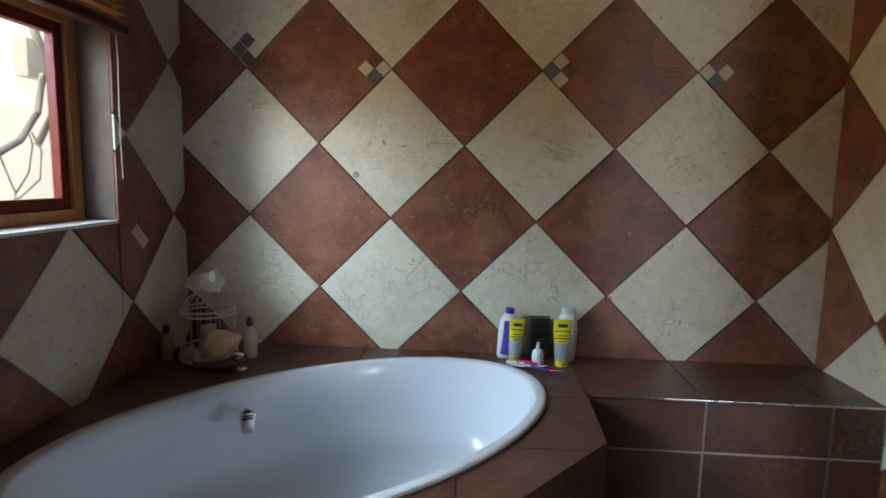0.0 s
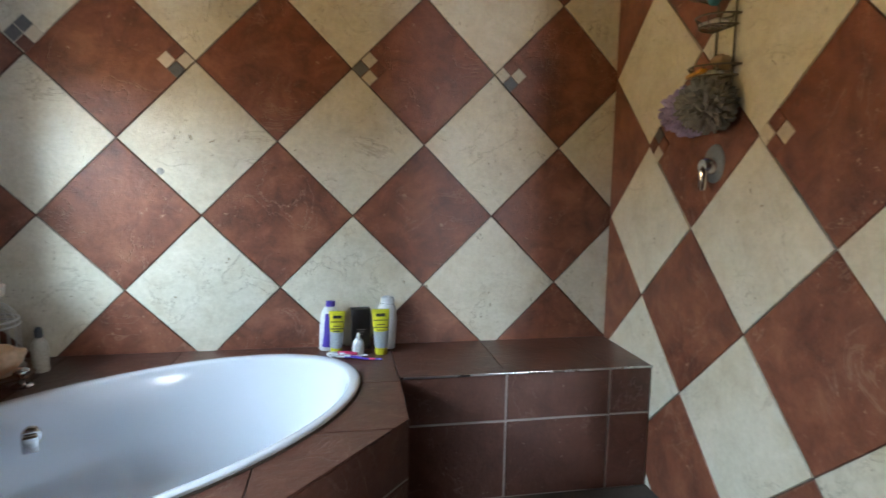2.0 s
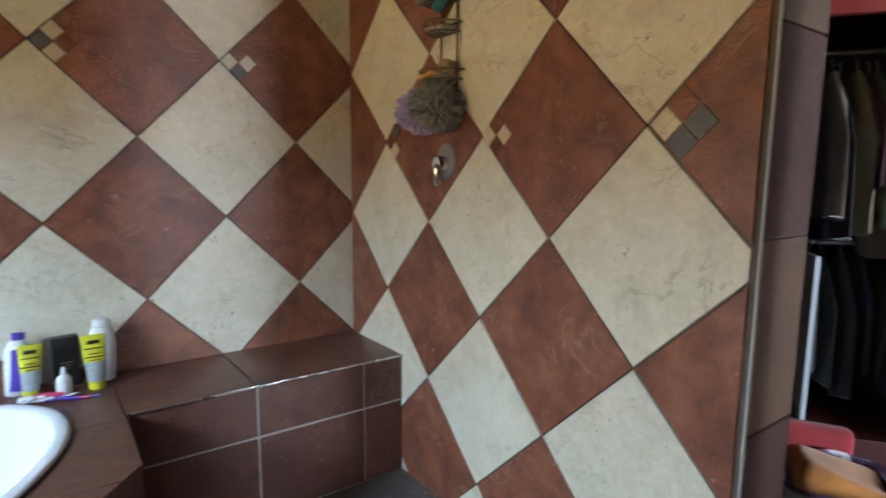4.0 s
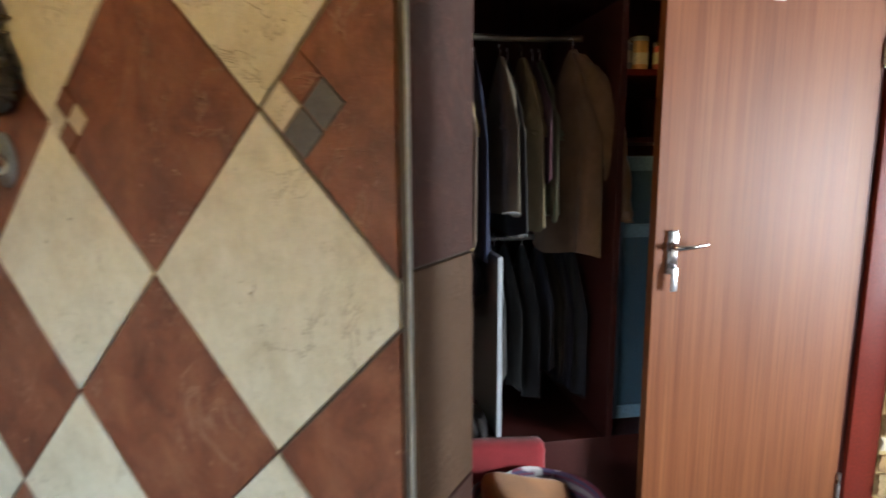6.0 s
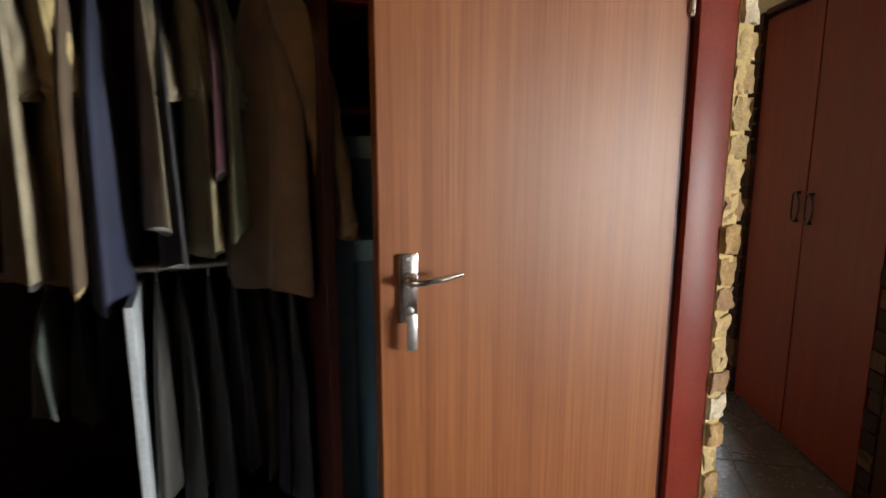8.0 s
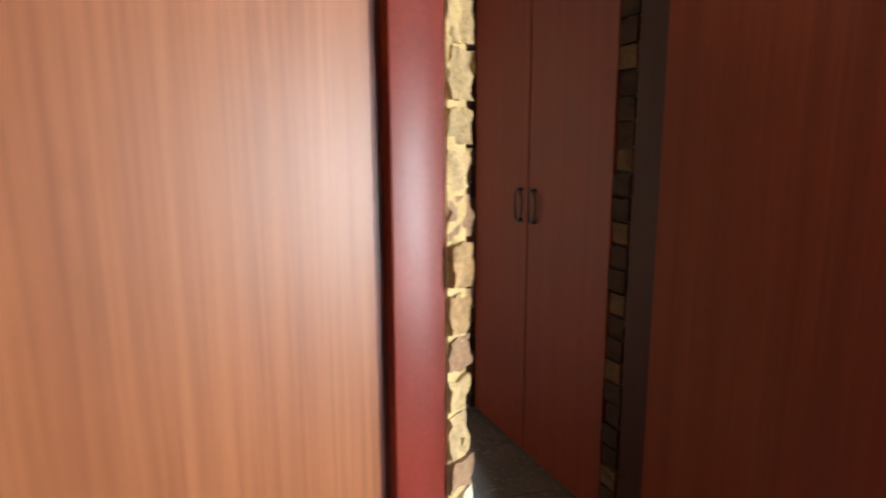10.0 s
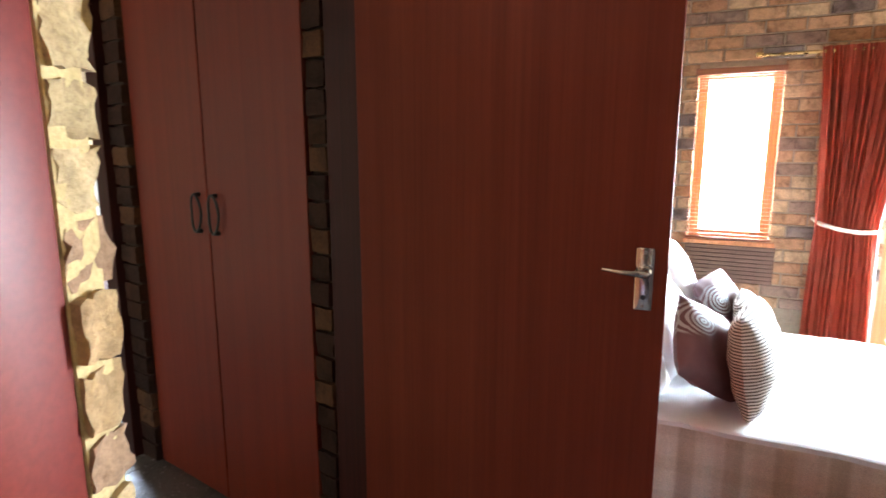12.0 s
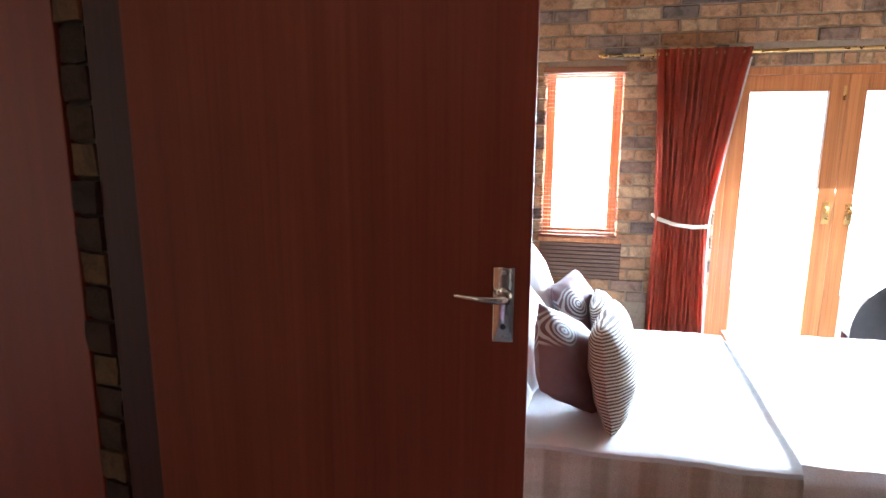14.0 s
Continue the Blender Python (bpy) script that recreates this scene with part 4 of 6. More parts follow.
part("pipe", tube([(0.06, -0.06, 2.05), (0.02, -0.06, 1.82), (-0.12, -0.05, 1.60)], 0.022, 10), M_PALEMETAL, br)
part("arm", tube([(-0.02, -0.04, 2.2), (-0.14, -0.09, 2.30), (-0.16, -0.12, 2.40)], 0.028, 10), M_PALEMETAL, br)
tw = thing("dry_branch", pose(-2.68, 3.40, 0, 0, 0, 90), "bare grey branch leaning on the sunny yard wall", "branch")
for k, way in enumerate((((-0.10, 0, 1.28), (0.0, -0.02, 1.42), (0.06, -0.01, 1.60), (0.03, 0, 1.72)), ((-0.08, -0.01, 1.26), (0.08, -0.03, 1.38), (0.12, -0.02, 1.56), (0.07, 0, 1.68)), ((-0.10, 0, -0.15), (-0.12, 0, 0.8), (-0.09, 0, 1.27)), ((-0.09, 0, 1.30), (-0.16, -0.02, 1.40), (-0.22, -0.03, 1.52)))):
    part("twig", tube(list(way), 0.006 if k != 2 else 0.012, 8), M_PALEMETAL, tw)


# ---------------------------------------------------------------- doors
def door_leaf(name, m, width, height, handle_x, handle_z, lever, mat, label, key=False):
    """A flush veneered leaf. x from hinge to free edge, face at y = 0 towards -y."""
    d = thing(name, m, label, "door", kind="structure")
    part("leaf", box_bm(0, width, 0.0, 0.040, 0.008, height, 0.002), mat, d, smooth=False)
    h = part("handle_plate", box_bm(handle_x - 0.021, handle_x + 0.021, -0.009, 0.0, handle_z - 0.094, handle_z + 0.056, 0.003), M_CHROME, d, "worn chrome back plate")
    part("lever", tube([(handle_x, -0.008, handle_z), (handle_x, -0.040, handle_z), (handle_x + lever * 0.012, -0.050, handle_z + 0.001), (handle_x + lever * 0.05, -0.052, handle_z + 0.003), (handle_x + lever * 0.092, -0.047, handle_z + 0.007)], [0.010, 0.009, 0.0078, 0.0058, 0.0035], 14), M_CHROME, h, "chrome lever")
    part("collar", lathe([(0.017, 0), (0.016, 0.010), (0.012, 0.014), (0, 0.014)], 24, pose(handle_x, -0.009, handle_z, 90, 0, 0)), M_CHROME, h)
    part("keyhole", lathe([(0, 0.0012), (0.006, 0.0012), (0.006, 0)], 16, pose(handle_x, -0.009, handle_z - 0.062, 90, 0, 0)), M_BLACKPLASTIC, h, "dark keyhole")
    for z in (handle_z + 0.045, handle_z - 0.084):
        part("screw", lathe([(0, 0.0015), (0.0035, 0.0012), (0.004, 0)], 12, pose(handle_x, -0.009, z, 90, 0, 0)), M_STEEL, h)
    if key:
        k = part("key", box_bm(handle_x - 0.004, handle_x + 0.004, -0.030, -0.009, handle_z - 0.068, handle_z - 0.058, 0.001), M_STEEL, h)
        part("key_tag", box_bm(handle_x - 0.009, handle_x + 0.011, -0.026, -0.022, handle_z - 0.150, handle_z - 0.070, 0.002, m=None), M_STEEL, h, "steel key hanging below the plate")
    return d


# this leaf runs to -x in the DIAG frame, with its own numbers
door1 = thing("door_1", DIAG, "open sapele-veneer flush door with chrome lever handle", "door", kind="structure")
part("leaf", box_bm(-0.813, -0.001, 0.0, 0.040, 0.008, 2.10, 0.002), M_DOOR, door1, smooth=False)
HX, HZ = -0.752, 1.207
hp = part("handle_plate", box_bm(HX - 0.021, HX + 0.021, -0.009, 0.0, HZ - 0.094, HZ + 0.056, 0.003), M_CHROME, door1, "worn chrome back plate")
part("lever", tube([(HX, -0.008, HZ), (HX, -0.040, HZ), (HX + 0.012, -0.050, HZ + 0.001), (HX + 0.06, -0.052, HZ + 0.004), (HX + 0.108, -0.046, HZ + 0.010)], [0.010, 0.009, 0.0088, 0.0072, 0.0045], 14), M_CHROME, hp, "chrome lever")
part("collar", lathe([(0.017, 0), (0.016, 0.010), (0.012, 0.014), (0, 0.014)], 24, pose(HX, -0.009, HZ, 90, 0, 0)), M_CHROME, hp)
part("keyhole", lathe([(0, 0.0012), (0.006, 0.0012), (0.006, 0)], 16, pose(HX, -0.009, HZ - 0.062, 90, 0, 0)), M_BLACKPLASTIC, hp, "dark keyhole")
for z in (HZ + 0.045, HZ - 0.084):
    part("screw", lathe([(0, 0.0015), (0.0035, 0.0012), (0.004, 0)], 12, pose(HX, -0.009, z, 90, 0, 0)), M_STEEL, hp)
part("key", box_bm(HX - 0.004, HX + 0.004, -0.030, -0.009, HZ - 0.068, HZ - 0.058, 0.001), M_STEEL, hp, "steel key in the lock")
part("key_bow", box_bm(HX - 0.011, HX + 0.011, -0.030, -0.025, HZ - 0.150, HZ - 0.070, 0.002), M_STEEL, hp, "steel key fob hanging below the plate")
part("sticker", box_bm(-0.441, -0.398, -0.0035, 0.0, 2.007, 2.062, 0.001), M_WHITEPL, door1, "small white tab stuck to the door")
for z in (0.25, 1.85):
    part("hinge", lathe([(0, -0.05), (0.007, -0.05), (0.007, 0.05), (0, 0.05)], 12, pose(0.004, -0.006, z)), M_STEEL, door1, "steel butt hinge")

jamb1 = thing("door_frame", DIAG, "oxblood-painted timber door frame beside the open door", "door frame", kind="structure")
part("rebate", box_bm(0.004, 0.028, 0.006, 0.10, 0, 2.16, 0.002), M_DARKWOOD, jamb1, "dark rebate")
part("face", box_bm(0.026, 0.160, -0.012, 0.11, 0, 2.16, 0.004), M_REDPAINT, jamb1)

# rough brick pier beside the frame
pier1 = thing("brick_pier", DIAG, "pier of rough pale split bricks with thick sandy mortar", "brick pier", kind="structure")
bm = box_bm(0.161, 0.216, -0.013, 0.20, 0, CEIL)
part("mortar", bm, M_MORTAR, pier1, smooth=False)
rnd = random.Random(5)
z, k = 0.02, 0
while z < 2.7:
    h = rnd.uniform(0.072, 0.096)
    bm = box_bm(0.163, 0.214 + rnd.uniform(0.0, 0.018), -0.014 - rnd.uniform(0, 0.014), 0.19, z + 0.003, z + h - 0.006 - rnd.uniform(0, 0.006))
    bmesh.ops.subdivide_edges(bm, edges=bm.edges[:], cuts=5, use_grid_fill=True)
    for v in bm.verts:
        c = Vector((0.205, 0.08, z + h / 2))
        d = v.co - c
        v.co = c + Vector((d.x * (1 - 0.9 * max(0, abs(d.z) - 0.022)), d.y, d.z))
        v.co += 0.010 * Vector(noise.noise_vector(v.co * 30 + Vector((k * 3.1, 0, 0)))) + 0.006 * Vector(noise.noise_vector(v.co * 110))
        v.co.x = max(v.co.x, 0.1615)
    part("brick", bm, M_PALEBRICK, pier1)
    z += h
    k += 1

# ---------------------------------------------------------------- hall cupboard
cup = thing("hall_cupboard", CUP, "tall two-door cupboard in glossy red mahogany veneer", "cupboard")
part("carcass", box_bm(0.0, 1.085, 0.022, 0.56, 0.0, 2.20, 0.002), M_DARKWOOD, cup, smooth=False)
for x0, x1, hx in ((0.004, 0.517, 0.467), (0.525, 1.079, 0.580)):
    d = part("door", box_bm(x0, x1, 0.0, 0.020, 0.012, 2.18, 0.003), M_CUPBOARD, cup, smooth=False)
    ring = [(hx + 0.031 * math.cos(a), -0.016 - 0.006 * abs(math.sin(a)), 1.197 + 0.072 * math.sin(a)) for a in [2 * math.pi * k / 28 for k in range(28)]]
    part("handle", tube(ring, 0.0048, 8, True), M_BLACKPLASTIC, d, "dark oval ring handle")
    for z in (1.127, 1.267):
        part("handle_stud", lathe([(0.009, 0), (0.007, 0.018), (0, 0.019)], 14, pose(hx, 0.0, z, 90, 0, 0)), M_BLACKPLASTIC, d, "dark stud")
part("cornice", box_bm(-0.01, 1.095, -0.012, 0.56, 2.20, 2.235, 0.006), M_DARKWOOD, cup, "dark cornice")
above = tagged(finish("wall_over_cupboard", box_bm(-0.30, 1.35, 0.01, 0.20, 2.236, CEIL), M_PLASTER, CUP, False), "pale wall above the hall cupboard", "wall", kind="structure")


def brick_column(name, m, x0, x1, y0, y1, z1, mat, mortar, label, seed, proud=0.012):
    p = thing(name, m, label, "brick pier", kind="structure")
    part("mortar", box_bm(x0 + 0.006, x1 - 0.006, y0 + 0.008, y1, 0, z1), mortar, p, smooth=False)
    rnd = random.Random(seed)
    z, k = 0.004, 0
    while z + 0.08 < z1:
        bm = box_bm(x0 - rnd.uniform(-0.004, 0.004), x1 + rnd.uniform(-0.004, 0.004), y0 - rnd.uniform(0, proud), y1 - 0.004, z + 0.005, z + 0.079)
        bmesh.ops.subdivide_edges(bm, edges=bm.edges[:], cuts=3, use_grid_fill=True)
        for v in bm.verts:
            v.co += 0.005 * Vector(noise.noise_vector(v.co * 40 + Vector((seed * 7 + k, 0, 0))))
        part("brick", bm, mat, p)
        z += 0.085
        k += 1
    return p


brick_column("brick_pier", CUP, -0.130, -0.006, -0.02, 0.18, 2.22, M_DARKBRICK, M_DARKMORTAR, "brick pier beside the hall cupboard, shade put into its colour", 3)
tagged(finish("hall_post", box_bm(-0.235, -0.135, -0.06, 0.05, 0, 2.22, 0.004), M_DARKWOOD, CUP, False), "dark stained timber post in the hall", "post", kind="structure")
tagged(finish("hall_beam_bracket", box_bm(-0.30, -0.12, -0.12, -0.05, 2.02, 2.22, 0.006), M_DARKWOOD, CUP, False), "dark timber bracket under the hall beam", "bracket", kind="structure")
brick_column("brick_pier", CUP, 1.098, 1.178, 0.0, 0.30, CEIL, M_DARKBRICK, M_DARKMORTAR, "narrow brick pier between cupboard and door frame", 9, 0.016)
jamb2 = tagged(finish("door_frame", box_bm(1.182, 1.385, -0.004, 0.14, 0, 2.14, 0.004), M_DARKWOOD, CUP, False), "dark stained timber door frame", "door frame", kind="structure")

# brickwork on the end and the bathroom side of the doorway wall
for row in range(31):
    z = 0.006 + 0.085 * row
    x0 = -0.16 - (0.11 if row % 2 else 0.0)
    while x0 < 0.91:
        a, b = max(0.0, x0), min(0.916, x0 + 0.218)
        x0 += 0.229
        if b - a > 0.04 and z < 2.62:
            bm = box_bm(a, b, 0.12, 0.154, z, z + 0.075, 0.004, 1)
            for v in bm.verts:
                v.co += 0.004 * Vector(noise.noise_vector(v.co * 31 + Vector((row * 1.7, 0, 0))))
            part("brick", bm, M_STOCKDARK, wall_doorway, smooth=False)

door2 = door_leaf("door_2", LEAF2, 0.803, 2.08, 0.752, 1.158, -1, M_DOOR2, "open sapele-veneer flush door between hall and bedroom")


# ---------------------------------------------------------------- wardrobe (x runs to -u in the DIAG frame)
WB = 0.46                                        # height of its raised base
ward = thing("wardrobe", DIAG, "open built-in wardrobe with oxblood-painted boards on a raised base", "wardrobe")
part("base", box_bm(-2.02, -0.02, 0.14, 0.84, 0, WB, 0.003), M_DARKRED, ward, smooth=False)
part("end_board", box_bm(-2.02, -1.575, 0.12, 0.145, WB + 0.001, 2.72, 0.003), M_REDBOARD, ward, "red front board with hats on it", smooth=False)
part("header", box_bm(-1.574, -0.02, 0.12, 0.16, 2.035, 2.12, 0.003), M_REDPAINT, ward, smooth=False)
part("back_board", box_bm(-2.02, -0.02, 0.84, 0.855, 0.0, 2.72), M_DARKWOOD, ward, smooth=False)
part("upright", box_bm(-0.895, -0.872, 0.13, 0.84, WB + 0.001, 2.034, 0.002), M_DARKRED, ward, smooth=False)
part("divider", box_bm(-1.302, -1.284, 0.20, 0.83, WB + 0.001, 1.155, 0.002), plain("grey_board", (0.34, 0.36, 0.38), 0.4), ward, "pale grey divider board", smooth=False)
part("shelf", box_bm(-0.870, -0.03, 0.14, 0.83, 1.785, 1.806, 0.002), M_REDPAINT, ward, smooth=False)
part("shelf", box_bm(-0.870, -0.03, 0.24, 0.83, 1.56, 1.578, 0.002), M_DARKWOOD, ward, smooth=False)
part("hanging_rail", tube([(-1.575, 0.46, 1.965), (-1.2, 0.46, 1.96), (-0.9, 0.46, 1.965)], 0.013, 12), M_WIRE, ward, "steel hanging rail")
part("lower_rail", tube([(-1.575, 0.46, 1.19), (-1.2, 0.46, 1.185), (-0.9, 0.46, 1.19)], 0.011, 12), M_STEEL, ward, "steel lower rail")

M_BLUEPAINT = mottled("grey_blue_paint", (0.11, 0.19, 0.26), (0.15, 0.24, 0.32), 5, 0.40, 80)
cab = thing("blue_cabinet", DIAG @ pose(0, 0, WB + 0.001), "grey-blue painted panelled cabinet inside the wardrobe", "cabinet")
part("carcass", box_bm(-0.855, -0.30, 0.27, 0.80, 0, 1.05, 0.003), M_BLUEPAINT, cab, smooth=False)
dr = part("door", box_bm(-0.852, -0.32, 0.246, 0.268, 0.02, 1.045, 0.002), plain("dark_panel_blue", (0.04, 0.08, 0.12), 0.5), cab, smooth=False)
for a in ((-0.852, -0.805, 0.02, 1.045), (-0.62, -0.575, 0.02, 1.045), (-0.805, -0.62, 0.995, 1.045), (-0.805, -0.62, 0.745, 0.795), (-0.805, -0.62, 0.02, 0.07)):
    part("rail", box_bm(a[0], a[1], 0.234, 0.246, a[2], a[3], 0.002), M_BLUEPAINT, dr, smooth=False)


def garment(u, v, z_top, z_bot, half, thick, mat, label, seed, yaw=0.0, sleeve=False, kind="garment", flare=1.1):
    """A garment on a hanger: sloping shoulders, soft folds down to an uneven hem."""
    t = thing("hanging_" + kind, DIAG @ pose(-u, v, 0, 0, 0, 90 + yaw), label, kind)
    def body(z0, z1, hw, th, cx, seed, sl):
        bm, rings, n, rows = bmesh.new(), [], 36, 26
        for r in range(rows + 1):
            f = r / rows
            z = z0 + (z1 - z0) * f
            g_ = min(1.0, f / 0.42)
            sh = 0.12 + 0.88 * g_ ** 0.85 if sl else 1.0
            w, d = hw * sh * (1 + (flare - 1) * f), th * (0.55 + 0.6 * f) * ((0.18 + 0.82 * min(1.0, f / 0.2) ** 0.8) if sl else 1.0)
            ring = []
            for k in range(n):
                a = 2 * math.pi * k / n
                c, s = math.cos(a), math.sin(a)
                fold = 1 + (0.28 * f + 0.05) * math.sin(5 * a + seed + 2.0 * f) * abs(s)
                ring.append(bm.verts.new((cx + w * math.copysign(abs(c) ** 0.8, c), d * s * fold + 0.018 * f * math.sin(7 * c + seed), z + 0.012 * f * math.sin(3 * a + seed))))
            rings.append(ring)
        for p, q in zip(rings, rings[1:]):
            for k in range(n):
                bm.faces.new((p[k], p[(k + 1) % n], q[(k + 1) % n], q[k]))
        bm.faces.new(rings[0])
        bm.faces.new(rings[-1])
        return bm
    part("body", body(z_top, z_bot, half, thick, 0, seed, True), mat, t)
    if sleeve:
        bm, rings, n = bmesh.new(), [], 22
        if sleeve == "long":
            way = [(-0.03, 0.0, -0.02, 0.030), (-0.09, -0.012, -0.09, 0.060), (-half * 0.95, -0.035, -0.25, 0.066), (-half * 1.15, -0.055, -0.42, 0.058), (-half * 1.22, -0.075, -0.57, 0.050), (-half * 1.23, -0.078, -0.615, 0.052)]
        else:
            way = [(-0.02, 0.0, 0.0, 0.010), (-0.05, -0.010, -0.09, 0.034), (-0.07, -0.018, -0.18, 0.055), (-0.085, -0.022, -0.26, 0.068), (-0.088, -0.022, -0.285, 0.070)]
        for r in range(5 * (len(way) - 1) + 1):
            k, f = min(r // 5, len(way) - 2), r / 5 - min(r // 5, len(way) - 2)
            p, q = way[k], way[k + 1]
            c = [p[i] + (q[i] - p[i]) * f for i in range(4)]
            ring = []
            for i in range(n):
                a = 2 * math.pi * i / n
                rr = c[3] * (1 + 0.10 * math.sin(3 * a + 1.3 * r + seed) * min(1.0, r / 8))
                ring.append(bm.verts.new((c[0] + rr * math.cos(a), c[1] + 0.62 * rr * math.sin(a), z_top + c[2] + 0.30 * rr * math.cos(a) + 0.004 * math.sin(2.1 * r + seed))))
            rings.append(ring)
        for p, q in zip(rings, rings[1:]):
            for k in range(n):
                bm.faces.new((p[k], p[(k + 1) % n], q[(k + 1) % n], q[k]))
        bm.faces.new(rings[0])
        bm.faces.new(rings[-1])
        part("sleeve", bm, mat, t)
    part("hanger_hook", tube([(0, 0, z_top - 0.01), (0, 0, z_top + 0.03), (0.012, 0, z_top + 0.05), (0.02, 0, z_top + 0.04)], 0.002, 5), M_STEEL, t)
    return t


def wool(name, c):
    return cloth(name, tuple(0.75 * k for k in c), tuple(1.15 * k for k in c), 10)


TAUPE = wool("taupe_wool", (0.17, 0.108, 0.072))
garment(0.985, 0.34, 1.90, 1.15, 0.150, 0.060, TAUPE, "taupe wool jacket with long sleeves on a hanger", 1.0, 24, "long", "jacket")
garment(1.07, 0.46, 1.875, 1.28, 0.20, 0.022, wool("sage_cotton", (0.22, 0.24, 0.16)), "sage-green shirt on a hanger", 2.1, 4, "short", "shirt")
garment(1.10, 0.46, 1.875, 1.42, 0.20, 0.02, wool("plum_cotton", (0.09, 0.035, 0.045)), "dark plum top on a hanger", 3.3, 2, "short", "shirt")
garment(1.15, 0.44, 1.885, 1.24, 0.17, 0.018, wool("cream_cotton", (0.36, 0.3, 0.18)), "cream cotton shirt on a hanger", 4.0, 10, "short", "shirt")
garment(1.20, 0.46, 1.875, 1.22, 0.20, 0.022, wool("black_wool", (0.018, 0.016, 0.018)), "black coat on a hanger", 5.2, 0, False, "coat")
garment(1.235, 0.44, 1.885, 1.30, 0.17, 0.016, wool("pale_linen", (0.27, 0.225, 0.158)), "pale linen shirt on a hanger", 6.0, 5, "short", "shirt")
garment(1.33, 0.46, 1.875, 1.14, 0.21, 0.026, wool("navy_wool", (0.010, 0.012, 0.032)), "navy blue blazer on a hanger", 7.4, 0, False, "jacket")
garment(1.385, 0.45, 1.875, 1.20, 0.21, 0.026, wool("brown_tweed", (0.085, 0.055, 0.035)), "brown tweed jacket on a hanger", 8.1, 4, False, "jacket")
garment(1.44, 0.42, 1.885, 1.18, 0.17, 0.024, wool("khaki_cotton", (0.36, 0.27, 0.13)), "khaki cotton shirt on a hanger", 9.0, 22, "short", "shirt")
garment(1.505, 0.44, 1.875, 1.20, 0.17, 0.022, wool("stone_cotton", (0.255, 0.21, 0.143)), "stone-coloured shirt on a hanger", 9.7, 14, "short", "shirt")
for k, (u, c, n) in enumerate(((0.93, (0.05, 0.055, 0.07), "charcoal"), (0.975, (0.03, 0.03, 0.06), "ink-blue"), (1.02, (0.06, 0.05, 0.045), "brown-black"), (1.07, (0.025, 0.03, 0.05), "navy"), (1.13, (0.05, 0.05, 0.055), "dark grey"), (1.20, (0.03, 0.03, 0.03), "black"), (1.25, (0.06, 0.055, 0.05), "dark taupe"), (1.36, (0.02, 0.03, 0.09), "deep blue"), (1.42, (0.03, 0.03, 0.035), "black"), (1.48, (0.05, 0.06, 0.05), "dark green"))):
    garment(u, 0.45 + 0.015 * (k % 3), 1.155, (0.56 if u < 1.3 else 0.86) + 0.04 * (k % 4), 0.19, 0.020, wool(n.replace("-", "_").replace(" ", "_") + "_trousers", tuple(0.6 * q for q in c)), n + " trousers folded over a hanger", 1.3 * k, 3 * (k % 3), False, "trousers", 0.92)

# hats on the red board
M_STRAW = mottled("straw", (0.32, 0.20, 0.08), (0.44, 0.30, 0.13), 40, 0.85, 160, 0.6)
def hat(u, z, r, mat, band, label, tilt=70):
    t = thing("sun_hat", DIAG @ pose(-u, 0.112, z, tilt, 0, 0), label, "hat", "hats on the wardrobe board")
    part("brim", roughen(lathe([(r * 0.48, 0.012), (r * 0.8, 0.006), (r, 0.016), (r, 0.020), (r * 0.8, 0.012), (r * 0.48, 0.02)], 72), 0.026, 24, u), mat, t)
    part("crown", roughen(lathe([(r * 0.50, 0.012), (r * 0.47, 0.06), (r * 0.40, 0.095), (r * 0.2, 0.105), (0, 0.10)], 32), 0.006, 14, z), mat, t)
    part("band", lathe([(r * 0.505, 0.016), (r * 0.50, 0.045), (r * 0.49, 0.045)], 32), band, t, "dark hat band")
    return t
hat(1.645, 1.435, 0.150, M_STRAW, M_BLACKPLASTIC, "ragged straw sun hat with a dark band hanging on the board", 12)
hat(1.68, 1.86, 0.135, wool("black_felt", (0.012, 0.011, 0.012)), M_WHITEPL, "black felt hat hanging on the board", 60)
bg = thing("canvas_bag", DIAG @ pose(-1.66, 0.085, 1.10), "limp brown canvas bag hanging on the board", "bag")
part("body", roughen(box_bm(-0.075, 0.085, -0.032, 0.022, -0.10, 0.10, 0.03, 3), 0.018, 9, 2), wool("brown_canvas", (0.10, 0.07, 0.05)), bg)
part("strap", tube([(-0.05, 0.0, 0.09), (-0.02, 0.0, 0.22), (0.03, 0.0, 0.22), (0.06, 0.0, 0.09)], 0.007, 8), wool("brown_strap", (0.07, 0.05, 0.035)), bg)

